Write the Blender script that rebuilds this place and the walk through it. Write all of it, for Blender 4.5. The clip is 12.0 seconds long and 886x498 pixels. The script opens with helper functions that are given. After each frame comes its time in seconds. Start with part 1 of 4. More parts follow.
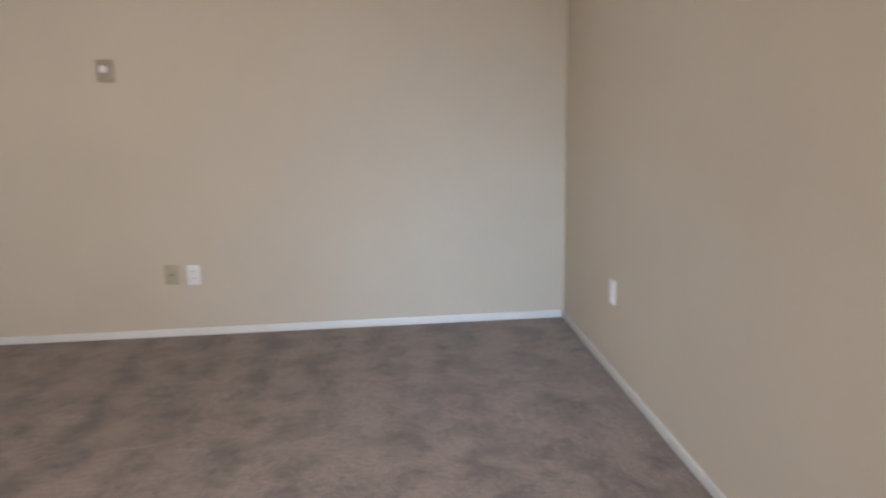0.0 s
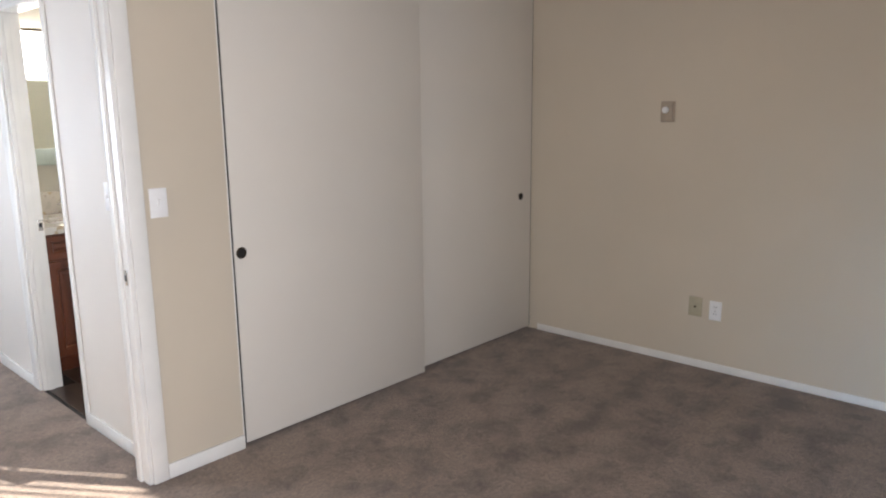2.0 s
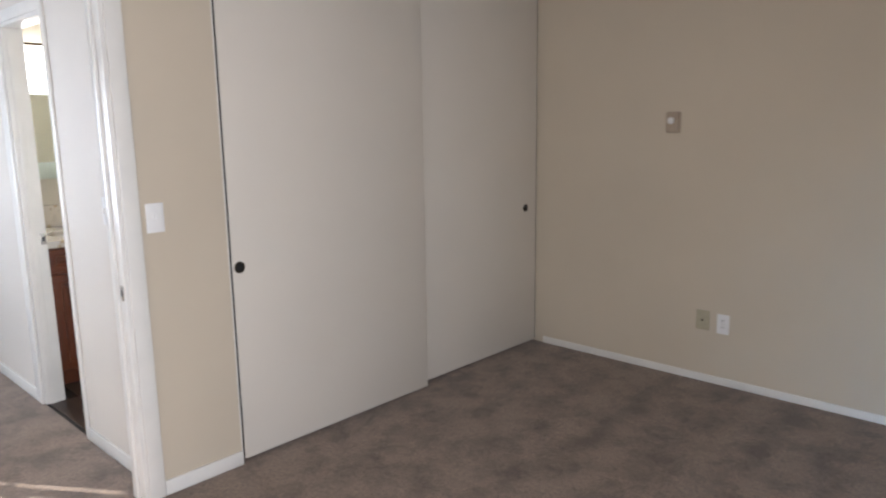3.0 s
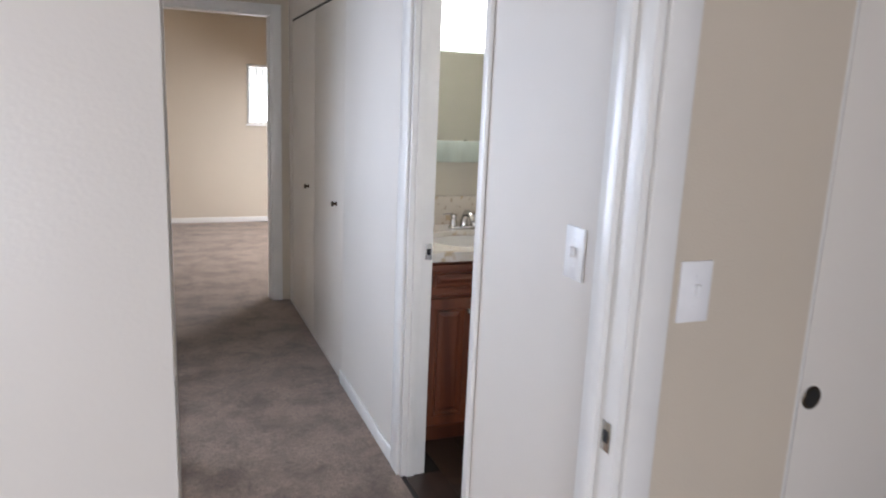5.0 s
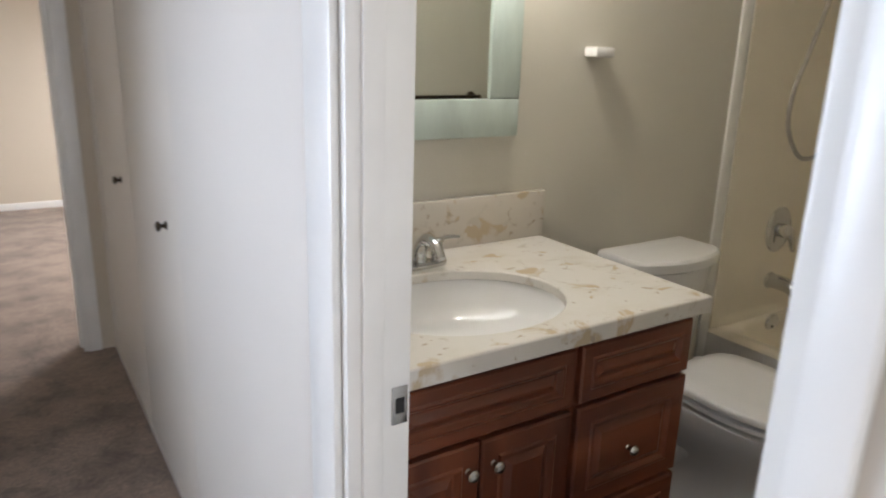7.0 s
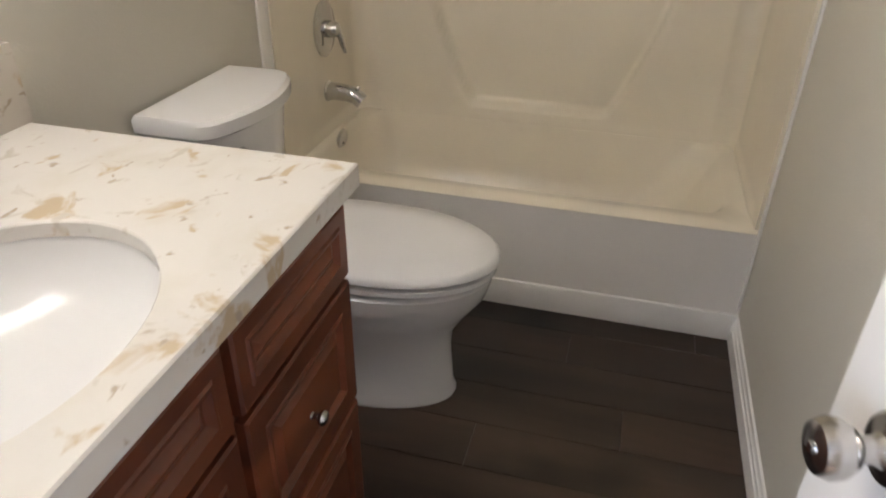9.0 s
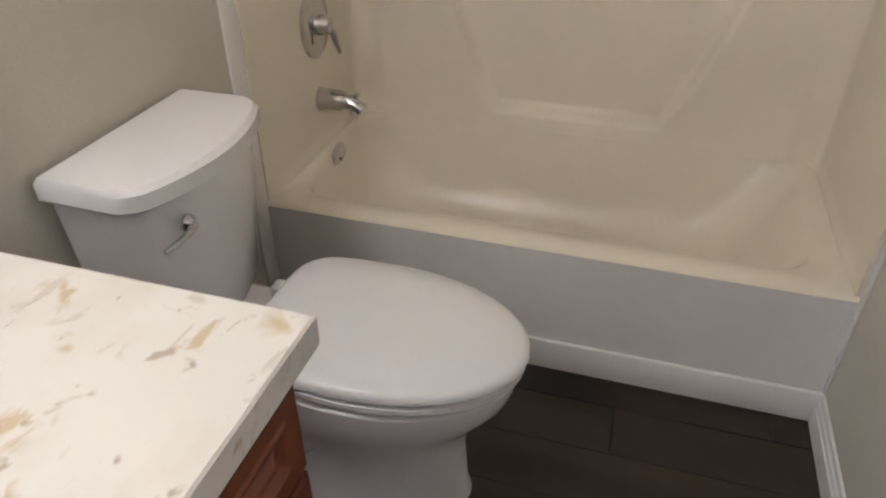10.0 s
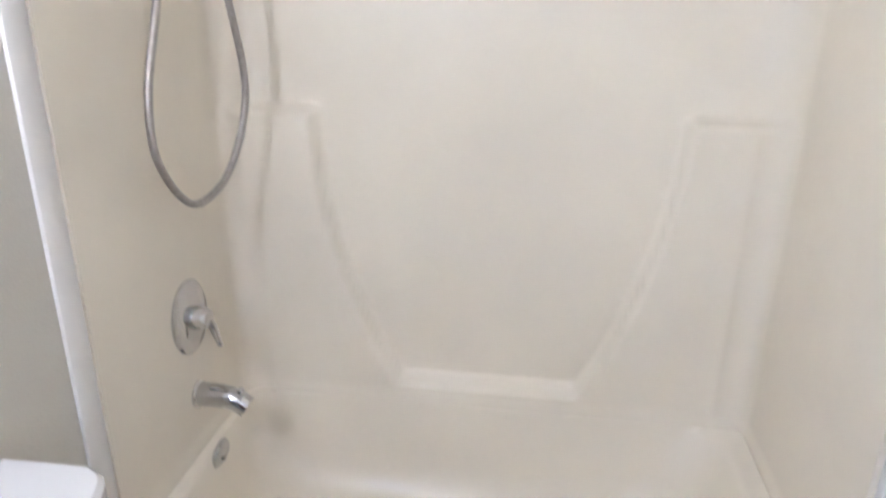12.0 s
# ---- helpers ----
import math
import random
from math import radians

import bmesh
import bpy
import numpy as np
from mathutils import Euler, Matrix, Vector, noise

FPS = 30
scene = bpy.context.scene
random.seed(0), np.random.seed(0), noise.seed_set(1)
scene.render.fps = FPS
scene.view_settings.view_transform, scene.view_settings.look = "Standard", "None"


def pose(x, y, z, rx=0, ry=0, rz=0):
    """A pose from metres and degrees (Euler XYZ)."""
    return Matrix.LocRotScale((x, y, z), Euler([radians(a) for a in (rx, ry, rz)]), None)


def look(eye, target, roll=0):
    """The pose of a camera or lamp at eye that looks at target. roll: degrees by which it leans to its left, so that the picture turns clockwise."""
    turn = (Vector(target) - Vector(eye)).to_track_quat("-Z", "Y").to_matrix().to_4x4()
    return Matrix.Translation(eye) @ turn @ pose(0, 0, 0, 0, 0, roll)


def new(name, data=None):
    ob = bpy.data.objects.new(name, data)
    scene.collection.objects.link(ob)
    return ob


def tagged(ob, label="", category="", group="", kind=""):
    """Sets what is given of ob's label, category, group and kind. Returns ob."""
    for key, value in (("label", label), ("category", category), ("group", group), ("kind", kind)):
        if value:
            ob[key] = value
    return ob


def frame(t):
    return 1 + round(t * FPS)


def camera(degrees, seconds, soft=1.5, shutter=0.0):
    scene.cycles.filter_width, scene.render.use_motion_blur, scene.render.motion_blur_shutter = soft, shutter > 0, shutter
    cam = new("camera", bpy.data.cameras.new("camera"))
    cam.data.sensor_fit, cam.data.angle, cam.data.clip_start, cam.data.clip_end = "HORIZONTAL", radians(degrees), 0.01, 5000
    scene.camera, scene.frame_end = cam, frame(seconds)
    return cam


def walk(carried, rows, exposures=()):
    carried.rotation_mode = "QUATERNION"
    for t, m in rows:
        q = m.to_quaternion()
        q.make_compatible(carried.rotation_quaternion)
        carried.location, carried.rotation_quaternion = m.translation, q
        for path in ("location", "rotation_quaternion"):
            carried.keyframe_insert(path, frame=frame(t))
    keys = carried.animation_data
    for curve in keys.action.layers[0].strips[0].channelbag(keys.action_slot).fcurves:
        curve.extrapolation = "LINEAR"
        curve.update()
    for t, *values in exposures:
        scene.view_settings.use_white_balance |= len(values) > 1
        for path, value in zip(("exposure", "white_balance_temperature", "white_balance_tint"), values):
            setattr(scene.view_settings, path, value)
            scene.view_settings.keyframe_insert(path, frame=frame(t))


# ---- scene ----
cam = camera(65.0, 12.0, soft=2.0, shutter=0.3)
PATH = [
    (0, (-1.233, -2.319, 1.303), (0.715, -2.479, 0.879), -1.4),
    (0.5, (-1.324, -2.336, 1.475), (0.578, -1.907, 1.028), -0.7),
    (1, (-1.322, -2.329, 1.499), (0.468, -1.544, 1.074), 0.1),
    (1.5, (-1.251, -2.531, 1.488), (0.32, -1.366, 1.068), 0.2),
    (2, (-1.205, -2.652, 1.48), (0.25, -1.333, 1.101), -0.6),
    (2.5, (-1.162, -2.725, 1.494), (0.31, -1.42, 1.131), -0.5),
    (3, (-1.135, -2.671, 1.496), (0.297, -1.321, 1.142), -0.9),
    (3.5, (-1.147, -2.321, 1.477), (0.067, -0.771, 1.124), -0.2),
    (3.7, (-1.157, -2.143, 1.488), (-0.002, -0.543, 1.165), 0.7),
    (5.3, (-0.742, -0.735, 1.466), (-0.04, 1.087, 1.032), 2.4),
    (5.5, (-0.69, -0.586, 1.491), (0.023, 1.226, 1.034), 2.9),
    (6, (-0.552, -0.175, 1.461), (0.118, 1.653, 1.001), 1.8),
    (6.5, (-0.461, 0.241, 1.462), (0.255, 2.042, 0.968), 2.5),
    (6.7, (-0.422, 0.418, 1.447), (0.427, 2.156, 0.938), 2.4),
    (8.3, (-0.118, 1.1, 1.357), (1.424, 2.028, 0.485), 0.9),
    (8.5, (-0.065, 1.152, 1.37), (1.544, 1.889, 0.438), 1.0),
    (9, (0.067, 1.201, 1.333), (1.726, 1.642, 0.307), 0.7),
    (9.5, (0.317, 1.275, 1.339), (1.941, 1.783, 0.289), -0.9),
    (10, (0.539, 1.314, 1.337), (2.117, 1.793, 0.205), -0.1),
    (10.5, (0.729, 1.396, 1.352), (2.375, 1.588, 0.232), -0.0),
    (11, (0.852, 1.427, 1.367), (2.49, 1.451, 0.22), 0.2),
    (11.5, (0.892, 1.409, 1.413), (2.614, 1.501, 0.399), 0.9),
    (12, (0.869, 1.402, 1.518), (2.725, 1.657, 0.819), 0.6),
]
walk(cam, [(t, look(eye, target, roll)) for t, eye, target, roll in PATH],
     exposures=[(0.0, 2.5, 6500, 11), (0.5, 2.62, 6500, 11), (1.0, 3.06, 6500, 10), (1.5, 2.35, 6500, 10), (2.0, 2.1, 6450, 10), (3.0, 2.0, 6400, 10), (5.3, 1.68, 6100, 12), (5.6, 1.68, 6100, 12), (6.1, 1.8, 6450, 12), (6.8, 1.72, 6350, 11), (8.3, 2.33, 6150, 9), (9.0, 2.22, 6250, 15), (9.9, 2.22, 6050, 17), (10.5, 3.08, 5700, 20), (11.0, 3.24, 5400, 21), (11.5, 3.32, 5150, 20), (12.0, 3.1, 5100, 18)])

FY = 7.50                     # far room's end wall

# ---- world, sun and daylight ----
SUN_DIR = Vector((0.55, -0.81, -0.66)).normalized()
world = bpy.data.worlds.new("sky")
scene.world = world
world.use_nodes = True
wn = world.node_tree
sky = wn.nodes.new("ShaderNodeTexSky")
sky.sky_type = "NISHITA"
sky.sun_disc = False
sky.sun_elevation = math.asin(-SUN_DIR.z)
sky.sun_rotation = math.atan2(-SUN_DIR.x, -SUN_DIR.y)
wn.links.new(sky.outputs[0], wn.nodes["Background"].inputs[0])
wn.nodes["Background"].inputs[1].default_value = 0.05
sun = bpy.data.lights.new("sun", "SUN")
sun.energy, sun.angle, sun.color = 5.0, radians(0.5), (1.0, 0.95, 0.88)
sun_ob = new("sun", sun)
sun_ob.matrix_basis = look((0, 0, 8), Vector((0, 0, 8)) + SUN_DIR)


def window_light(name, place, target, width, height, watts, colour):
    """An area lamp that stands in for sky light through an opening."""
    lamp = bpy.data.lights.new(name, "AREA")
    lamp.shape, lamp.size, lamp.size_y, lamp.energy, lamp.color = "RECTANGLE", width, height, watts, colour
    ob = new(name, lamp)
    ob.matrix_basis = look(place, target)
    return ob


SKYBLUE = (0.80, 0.88, 1.0)
window_light("window_light_bedroom", (-1.61, -3.33, 1.25), (-0.9, 0.0, 0.75), 1.36, 1.35, 22, (0.87, 0.90, 1.0))
# at an unseen window; spread narrowed to pool blue light low in the corner
west = window_light("window_light_bedroom_west", (-2.42, -2.65, 1.1), (2.7, -2.9, 0.1), 1.1, 1.2, 1.05, (0.40, 0.65, 1.0))
west.data.spread = radians(38)
stair_side = window_light("window_light_stair", (-1.92, 2.2, 1.42), (-0.75, -0.2, 0.4), 1.3, 1.1, 18.5, (0.71, 0.81, 1.0))
stair_side.data.spread = radians(172)
window_light("window_light_far", (0.22, FY + 0.35, 2.35), (0.1, 5.4, 0.2), 0.42, 0.4, 18, SKYBLUE)
# lamp in an unseen side window, aimed down to brighten the far carpet
far_side = window_light("window_light_far_side", (1.36, 6.0, 1.55), (-0.1, 5.8, -0.3), 1.3, 0.9, 26, (0.98, 0.97, 1.0))
far_side.data.spread = radians(160)
# fill lamp added to brighten the lower level; no window is built there
window_light("lower_fill_light", (-3.4, 4.9, -1.2), (-1.2, 6.2, -1.2), 1.6, 1.5, 13, (1.0, 0.95, 0.87))
# bare point light added beside the vanity shade: brighter tub, harder shadows
added_light = bpy.data.lights.new("vanity_added_light", "POINT")
added_light.energy, added_light.shadow_soft_size, added_light.color = 3.0, 0.022, (1.0, 0.93, 0.81)
new("vanity_added_light", added_light).matrix_basis = pose(0.872, 2.115, 1.90)


# ---- materials ----
def material(name, base, rough=0.5, metal=0.0, vary=0.0, vary_scale=3.0, bump=0.0, bump_scale=120.0,
             random_tint=0.0, coat=0.0, stretch=(1, 1, 1), contrast=(0.35, 0.65)):
    """A surface with two scales of variation: broad mottling and a fine relief."""
    m = bpy.data.materials.new(name)
    m.use_nodes = True
    nt = m.node_tree
    bsdf = nt.nodes["Principled BSDF"]
    bsdf.inputs["Roughness"].default_value = rough
    bsdf.inputs["Metallic"].default_value = metal
    if coat:
        bsdf.inputs["Coat Weight"].default_value = coat
        bsdf.inputs["Coat Roughness"].default_value = 0.12
    geo = nt.nodes.new("ShaderNodeNewGeometry")
    scale = nt.nodes.new("ShaderNodeMapping")
    scale.inputs["Scale"].default_value = stretch
    nt.links.new(geo.outputs["Position"], scale.inputs["Vector"])
    dark = tuple(c * (1 - vary) for c in base)
    n1 = nt.nodes.new("ShaderNodeTexNoise")
    n1.inputs["Scale"].default_value = vary_scale
    n1.inputs["Detail"].default_value = 5
    nt.links.new(scale.outputs[0], n1.inputs["Vector"])
    ramp = nt.nodes.new("ShaderNodeValToRGB")
    ramp.color_ramp.elements[0].position, ramp.color_ramp.elements[1].position = contrast
    ramp.color_ramp.elements[0].color = (*dark, 1)
    ramp.color_ramp.elements[1].color = (*base, 1)
    nt.links.new(n1.outputs["Fac"], ramp.inputs[0])
    colour = ramp.outputs[0]
    if random_tint:
        info = nt.nodes.new("ShaderNodeObjectInfo")
        mul = nt.nodes.new("ShaderNodeMapRange")
        mul.inputs["To Min"].default_value = 1 - random_tint
        mul.inputs["To Max"].default_value = 1 + random_tint
        nt.links.new(info.outputs["Random"], mul.inputs["Value"])
        hsv = nt.nodes.new("ShaderNodeHueSaturation")
        nt.links.new(mul.outputs[0], hsv.inputs["Value"])
        nt.links.new(colour, hsv.inputs["Color"])
        colour = hsv.outputs[0]
    nt.links.new(colour, bsdf.inputs["Base Color"])
    if bump:
        n2 = nt.nodes.new("ShaderNodeTexNoise")
        n2.inputs["Scale"].default_value = bump_scale
        n2.inputs["Detail"].default_value = 3
        nt.links.new(scale.outputs[0], n2.inputs["Vector"])
        b = nt.nodes.new("ShaderNodeBump")
        b.inputs["Strength"].default_value = bump
        b.inputs["Distance"].default_value = 0.01
        nt.links.new(n2.outputs["Fac"], b.inputs["Height"])
        nt.links.new(b.outputs[0], bsdf.inputs["Normal"])
    return m


def carpet_material():
    m = bpy.data.materials.new("carpet_pile")
    m.use_nodes = True
    nt = m.node_tree
    bsdf = nt.nodes["Principled BSDF"]
    bsdf.inputs["Roughness"].default_value = 0.95
    bsdf.inputs["Specular IOR Level"].default_value = 0.1
    bsdf.inputs["Sheen Weight"].default_value = 0.25
    bsdf.inputs["Sheen Roughness"].default_value = 0.6
    geo = nt.nodes.new("ShaderNodeNewGeometry")
    warp = nt.nodes.new("ShaderNodeTexNoise")
    warp.inputs["Scale"].default_value = 1.6
    add = nt.nodes.new("ShaderNodeMix")
    add.data_type = "VECTOR"
    add.inputs[0].default_value = 0.06
    nt.links.new(geo.outputs["Position"], warp.inputs["Vector"])
    nt.links.new(geo.outputs["Position"], add.inputs[4])
    nt.links.new(warp.outputs["Color"], add.inputs[5])
    n1 = nt.nodes.new("ShaderNodeTexNoise")       # foot and vacuum marks
    n1.inputs["Scale"].default_value = 6.0
    n1.inputs["Detail"].default_value = 6
    n1.inputs["Roughness"].default_value = 0.62
    n1.inputs["Distortion"].default_value = 0.25
    nt.links.new(add.outputs[1], n1.inputs["Vector"])
    n2 = nt.nodes.new("ShaderNodeTexNoise")       # tufts
    n2.inputs["Scale"].default_value = 240
    n2.inputs["Detail"].default_value = 2
    nt.links.new(geo.outputs["Position"], n2.inputs["Vector"])
    n3 = nt.nodes.new("ShaderNodeTexNoise")       # clumps of pile
    n3.inputs["Scale"].default_value = 60
    n3.inputs["Detail"].default_value = 4
    nt.links.new(geo.outputs["Position"], n3.inputs["Vector"])
    r1 = nt.nodes.new("ShaderNodeValToRGB")
    r1.color_ramp.elements[0].position, r1.color_ramp.elements[1].position = 0.30, 0.62
    r1.color_ramp.elements[0].color = (0.114, 0.0735, 0.049, 1)
    r1.color_ramp.elements[1].color = (0.232, 0.163, 0.115, 1)
    wave = nt.nodes.new("ShaderNodeTexWave")      # strokes of the vacuum
    wave.bands_direction = "Y"
    wave.inputs["Scale"].default_value = 0.95
    wave.inputs["Distortion"].default_value = 4.5
    wave.inputs["Detail"].default_value = 2
    wave.inputs["Detail Scale"].default_value = 0.9
    nt.links.new(geo.outputs["Position"], wave.inputs["Vector"])
    strokes = nt.nodes.new("ShaderNodeMath")
    strokes.operation = "MULTIPLY_ADD"
    strokes.inputs[1].default_value = 0.11
    nt.links.new(wave.outputs["Fac"], strokes.inputs[0])
    nt.links.new(n1.outputs["Fac"], strokes.inputs[2])
    less = nt.nodes.new("ShaderNodeMath")
    less.operation = "SUBTRACT"
    less.inputs[1].default_value = 0.055
    nt.links.new(strokes.outputs[0], less.inputs[0])
    n4 = nt.nodes.new("ShaderNodeTexNoise")       # scuffs where the pile lies the other way
    n4.inputs["Scale"].default_value = 11
    n4.inputs["Detail"].default_value = 5
    n4.inputs["Roughness"].default_value = 0.6
    n4.inputs["Distortion"].default_value = 0.9
    nt.links.new(geo.outputs["Position"], n4.inputs["Vector"])
    scuff = nt.nodes.new("ShaderNodeMapRange")
    scuff.interpolation_type = "SMOOTHSTEP"
    scuff.inputs["From Min"].default_value, scuff.inputs["From Max"].default_value = 0.39, 0.47
    scuff.inputs["To Min"].default_value, scuff.inputs["To Max"].default_value = -0.075, 0.02
    nt.links.new(n4.outputs["Fac"], scuff.inputs["Value"])
    trod = nt.nodes.new("ShaderNodeMath")
    nt.links.new(less.outputs[0], trod.inputs[0])
    nt.links.new(scuff.outputs[0], trod.inputs[1])
    nt.links.new(trod.outputs[0], r1.inputs[0])
    r2 = nt.nodes.new("ShaderNodeValToRGB")
    r2.color_ramp.elements[0].position, r2.color_ramp.elements[1].position = 0.34, 0.66
    r2.color_ramp.elements[0].color = (0.40, 0.39, 0.38, 1)
    r2.color_ramp.elements[1].color = (1.55, 1.55, 1.55, 1)
    mixn = nt.nodes.new("ShaderNodeMath")
    mixn.operation = "MULTIPLY_ADD"
    mixn.inputs[1].default_value = 0.68
    nt.links.new(n2.outputs["Fac"], mixn.inputs[0])
    half = nt.nodes.new("ShaderNodeMath")
    half.operation = "MULTIPLY"
    half.inputs[1].default_value = 0.32
    nt.links.new(n3.outputs["Fac"], half.inputs[0])
    nt.links.new(half.outputs[0], mixn.inputs[2])
    nt.links.new(mixn.outputs[0], r2.inputs[0])
    mul = nt.nodes.new("ShaderNodeMix")
    mul.data_type, mul.blend_type = "RGBA", "MULTIPLY"
    mul.inputs[0].default_value = 1.0
    nt.links.new(r1.outputs[0], mul.inputs[6])
    nt.links.new(r2.outputs[0], mul.inputs[7])
    nt.links.new(mul.outputs[2], bsdf.inputs["Base Color"])
    b = nt.nodes.new("ShaderNodeBump")
    b.inputs["Strength"].default_value = 0.2
    b.inputs["Distance"].default_value = 0.006
    nt.links.new(mixn.outputs[0], b.inputs["Height"])
    nt.links.new(b.outputs[0], bsdf.inputs["Normal"])
    return m


def quartz_material(name, body, rise=0.0):
    """Cream counter with tan and grey flecks."""
    m = bpy.data.materials.new(name)
    m.use_nodes = True
    nt = m.node_tree
    bsdf = nt.nodes["Principled BSDF"]
    bsdf.inputs["Roughness"].default_value = 0.16
    geo = nt.nodes.new("ShaderNodeNewGeometry")
    last = None
    base = nt.nodes.new("ShaderNodeRGB")
    base.outputs[0].default_value = (*body, 1)
    last = base.outputs[0]
    for scale, lo, hi, colour, off, dist in ((6.0, 0.52, 0.80, (0.58, 0.54, 0.46, 1), 21.0, 0.2), (11.0, 0.635, 0.690, (0.51, 0.41, 0.28, 1), 3.1, 0.5),
                                             (14.0, 0.640, 0.700, (0.54, 0.50, 0.43, 1), 14.3, 0.8), (27.0, 0.67, 0.73, (0.42, 0.35, 0.27, 1), 9.7, 0.4)):
        shift = nt.nodes.new("ShaderNodeMapping")
        shift.inputs["Location"].default_value = (off, off * 0.7, off * 1.3)
        shift.inputs["Rotation"].default_value = (0, 0, 0.5)
        shift.inputs["Scale"].default_value = (1.0, 1.2, 1.0)
        nt.links.new(geo.outputs["Position"], shift.inputs["Vector"])
        n = nt.nodes.new("ShaderNodeTexNoise")
        n.inputs["Scale"].default_value = scale
        n.inputs["Detail"].default_value = 4
        n.inputs["Distortion"].default_value = dist
        nt.links.new(shift.outputs[0], n.inputs["Vector"])
        r = nt.nodes.new("ShaderNodeMapRange")
        r.inputs["From Min"].default_value, r.inputs["From Max"].default_value = lo - rise, hi - rise
        nt.links.new(n.outputs["Fac"], r.inputs["Value"])
        mx = nt.nodes.new("ShaderNodeMix")
        mx.data_type = "RGBA"
        nt.links.new(r.outputs[0], mx.inputs[0])
        nt.links.new(last, mx.inputs[6])
        mx.inputs[7].default_value = colour
        last = mx.outputs[2]
    nt.links.new(last, bsdf.inputs["Base Color"])
    return m


def wood_material(name, light, dark, grain, stretch, rough, tint=0.0, gap_bump=0.15, knots=0.0):
    m = bpy.data.materials.new(name)
    m.use_nodes = True
    nt = m.node_tree
    bsdf = nt.nodes["Principled BSDF"]
    bsdf.inputs["Roughness"].default_value = rough
    geo = nt.nodes.new("ShaderNodeNewGeometry")
    info = nt.nodes.new("ShaderNodeObjectInfo")
    jump = nt.nodes.new("ShaderNodeMath")
    jump.operation = "MULTIPLY"
    jump.inputs[1].default_value = 37.0
    nt.links.new(info.outputs["Random"], jump.inputs[0])
    comb = nt.nodes.new("ShaderNodeCombineXYZ")
    for i in range(3):
        nt.links.new(jump.outputs[0], comb.inputs[i])
    shift = nt.nodes.new("ShaderNodeVectorMath")
    nt.links.new(geo.outputs["Position"], shift.inputs[0])
    nt.links.new(comb.outputs[0], shift.inputs[1])
    mp = nt.nodes.new("ShaderNodeMapping")
    mp.inputs["Scale"].default_value = stretch
    nt.links.new(shift.outputs[0], mp.inputs["Vector"])
    n = nt.nodes.new("ShaderNodeTexNoise")
    n.inputs["Scale"].default_value = grain
    n.inputs["Detail"].default_value = 6
    n.inputs["Distortion"].default_value = 0.7
    nt.links.new(mp.outputs[0], n.inputs["Vector"])
    r = nt.nodes.new("ShaderNodeValToRGB")
    r.color_ramp.elements[0].position, r.color_ramp.elements[1].position = 0.32, 0.68
    r.color_ramp.elements[0].color, r.color_ramp.elements[1].color = (*dark, 1), (*light, 1)
    nt.links.new(n.outputs["Fac"], r.inputs[0])
    last = r.outputs[0]
    if knots:
        k = nt.nodes.new("ShaderNodeTexNoise")
        k.inputs["Scale"].default_value = 3.0
        mp2 = nt.nodes.new("ShaderNodeMapping")
        mp2.inputs["Scale"].default_value = tuple(1 + (s - 1) * 0.35 for s in stretch)
        nt.links.new(shift.outputs[0], mp2.inputs["Vector"])
        nt.links.new(mp2.outputs[0], k.inputs["Vector"])
        kr = nt.nodes.new("ShaderNodeMapRange")
        kr.inputs["From Min"].default_value, kr.inputs["From Max"].default_value = 0.62, 0.75
        nt.links.new(k.outputs["Fac"], kr.inputs["Value"])
        mx = nt.nodes.new("ShaderNodeMix")
        mx.data_type = "RGBA"
        nt.links.new(kr.outputs[0], mx.inputs[0])
        nt.links.new(last, mx.inputs[6])
        mx.inputs[7].default_value = (*[c * 0.45 for c in dark], 1)
        last = mx.outputs[2]
    if tint:
        rng = nt.nodes.new("ShaderNodeMapRange")
        rng.inputs["To Min"].default_value, rng.inputs["To Max"].default_value = 1 - tint, 1 + tint
        nt.links.new(info.outputs["Random"], rng.inputs["Value"])
        hsv = nt.nodes.new("ShaderNodeHueSaturation")
        nt.links.new(rng.outputs[0], hsv.inputs["Value"])
        nt.links.new(last, hsv.inputs["Color"])
        last = hsv.outputs[0]
    nt.links.new(last, bsdf.inputs["Base Color"])
    b = nt.nodes.new("ShaderNodeBump")
    b.inputs["Strength"].default_value = gap_bump
    b.inputs["Distance"].default_value = 0.004
    nt.links.new(n.outputs["Fac"], b.inputs["Height"])
    nt.links.new(b.outputs[0], bsdf.inputs["Normal"])
    return m


def glow(name, colour, strength):
    m = bpy.data.materials.new(name)
    m.use_nodes = True
    bsdf = m.node_tree.nodes["Principled BSDF"]
    bsdf.inputs["Base Color"].default_value = (*colour, 1)
    bsdf.inputs["Emission Color"].default_value = (*colour, 1)
    bsdf.inputs["Emission Strength"].default_value = strength
    return m


WALL = material("beige_wall_paint", (0.60, 0.522, 0.413), 0.75, vary=0.05, vary_scale=1.3, bump=0.12, bump_scale=190)
HALLWALL = material("light_wall_paint", (0.70, 0.65, 0.585), 0.6, vary=0.05, vary_scale=1.2, bump=0.05, bump_scale=150)
CEIL = material("ceiling_paint", (0.72, 0.69, 0.64), 0.9, vary=0.05, bump=0.3, bump_scale=90)
TRIM = material("white_trim_paint", (0.80, 0.78, 0.74), 0.28, vary=0.06, vary_scale=7, bump=0.05, bump_scale=60)
DOORPAINT = material("off_white_door_paint", (0.71, 0.66, 0.59), 0.42, vary=0.035, vary_scale=1.6, bump=0.06, bump_scale=140)
CARPET = carpet_material()
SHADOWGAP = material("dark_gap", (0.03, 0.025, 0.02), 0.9)
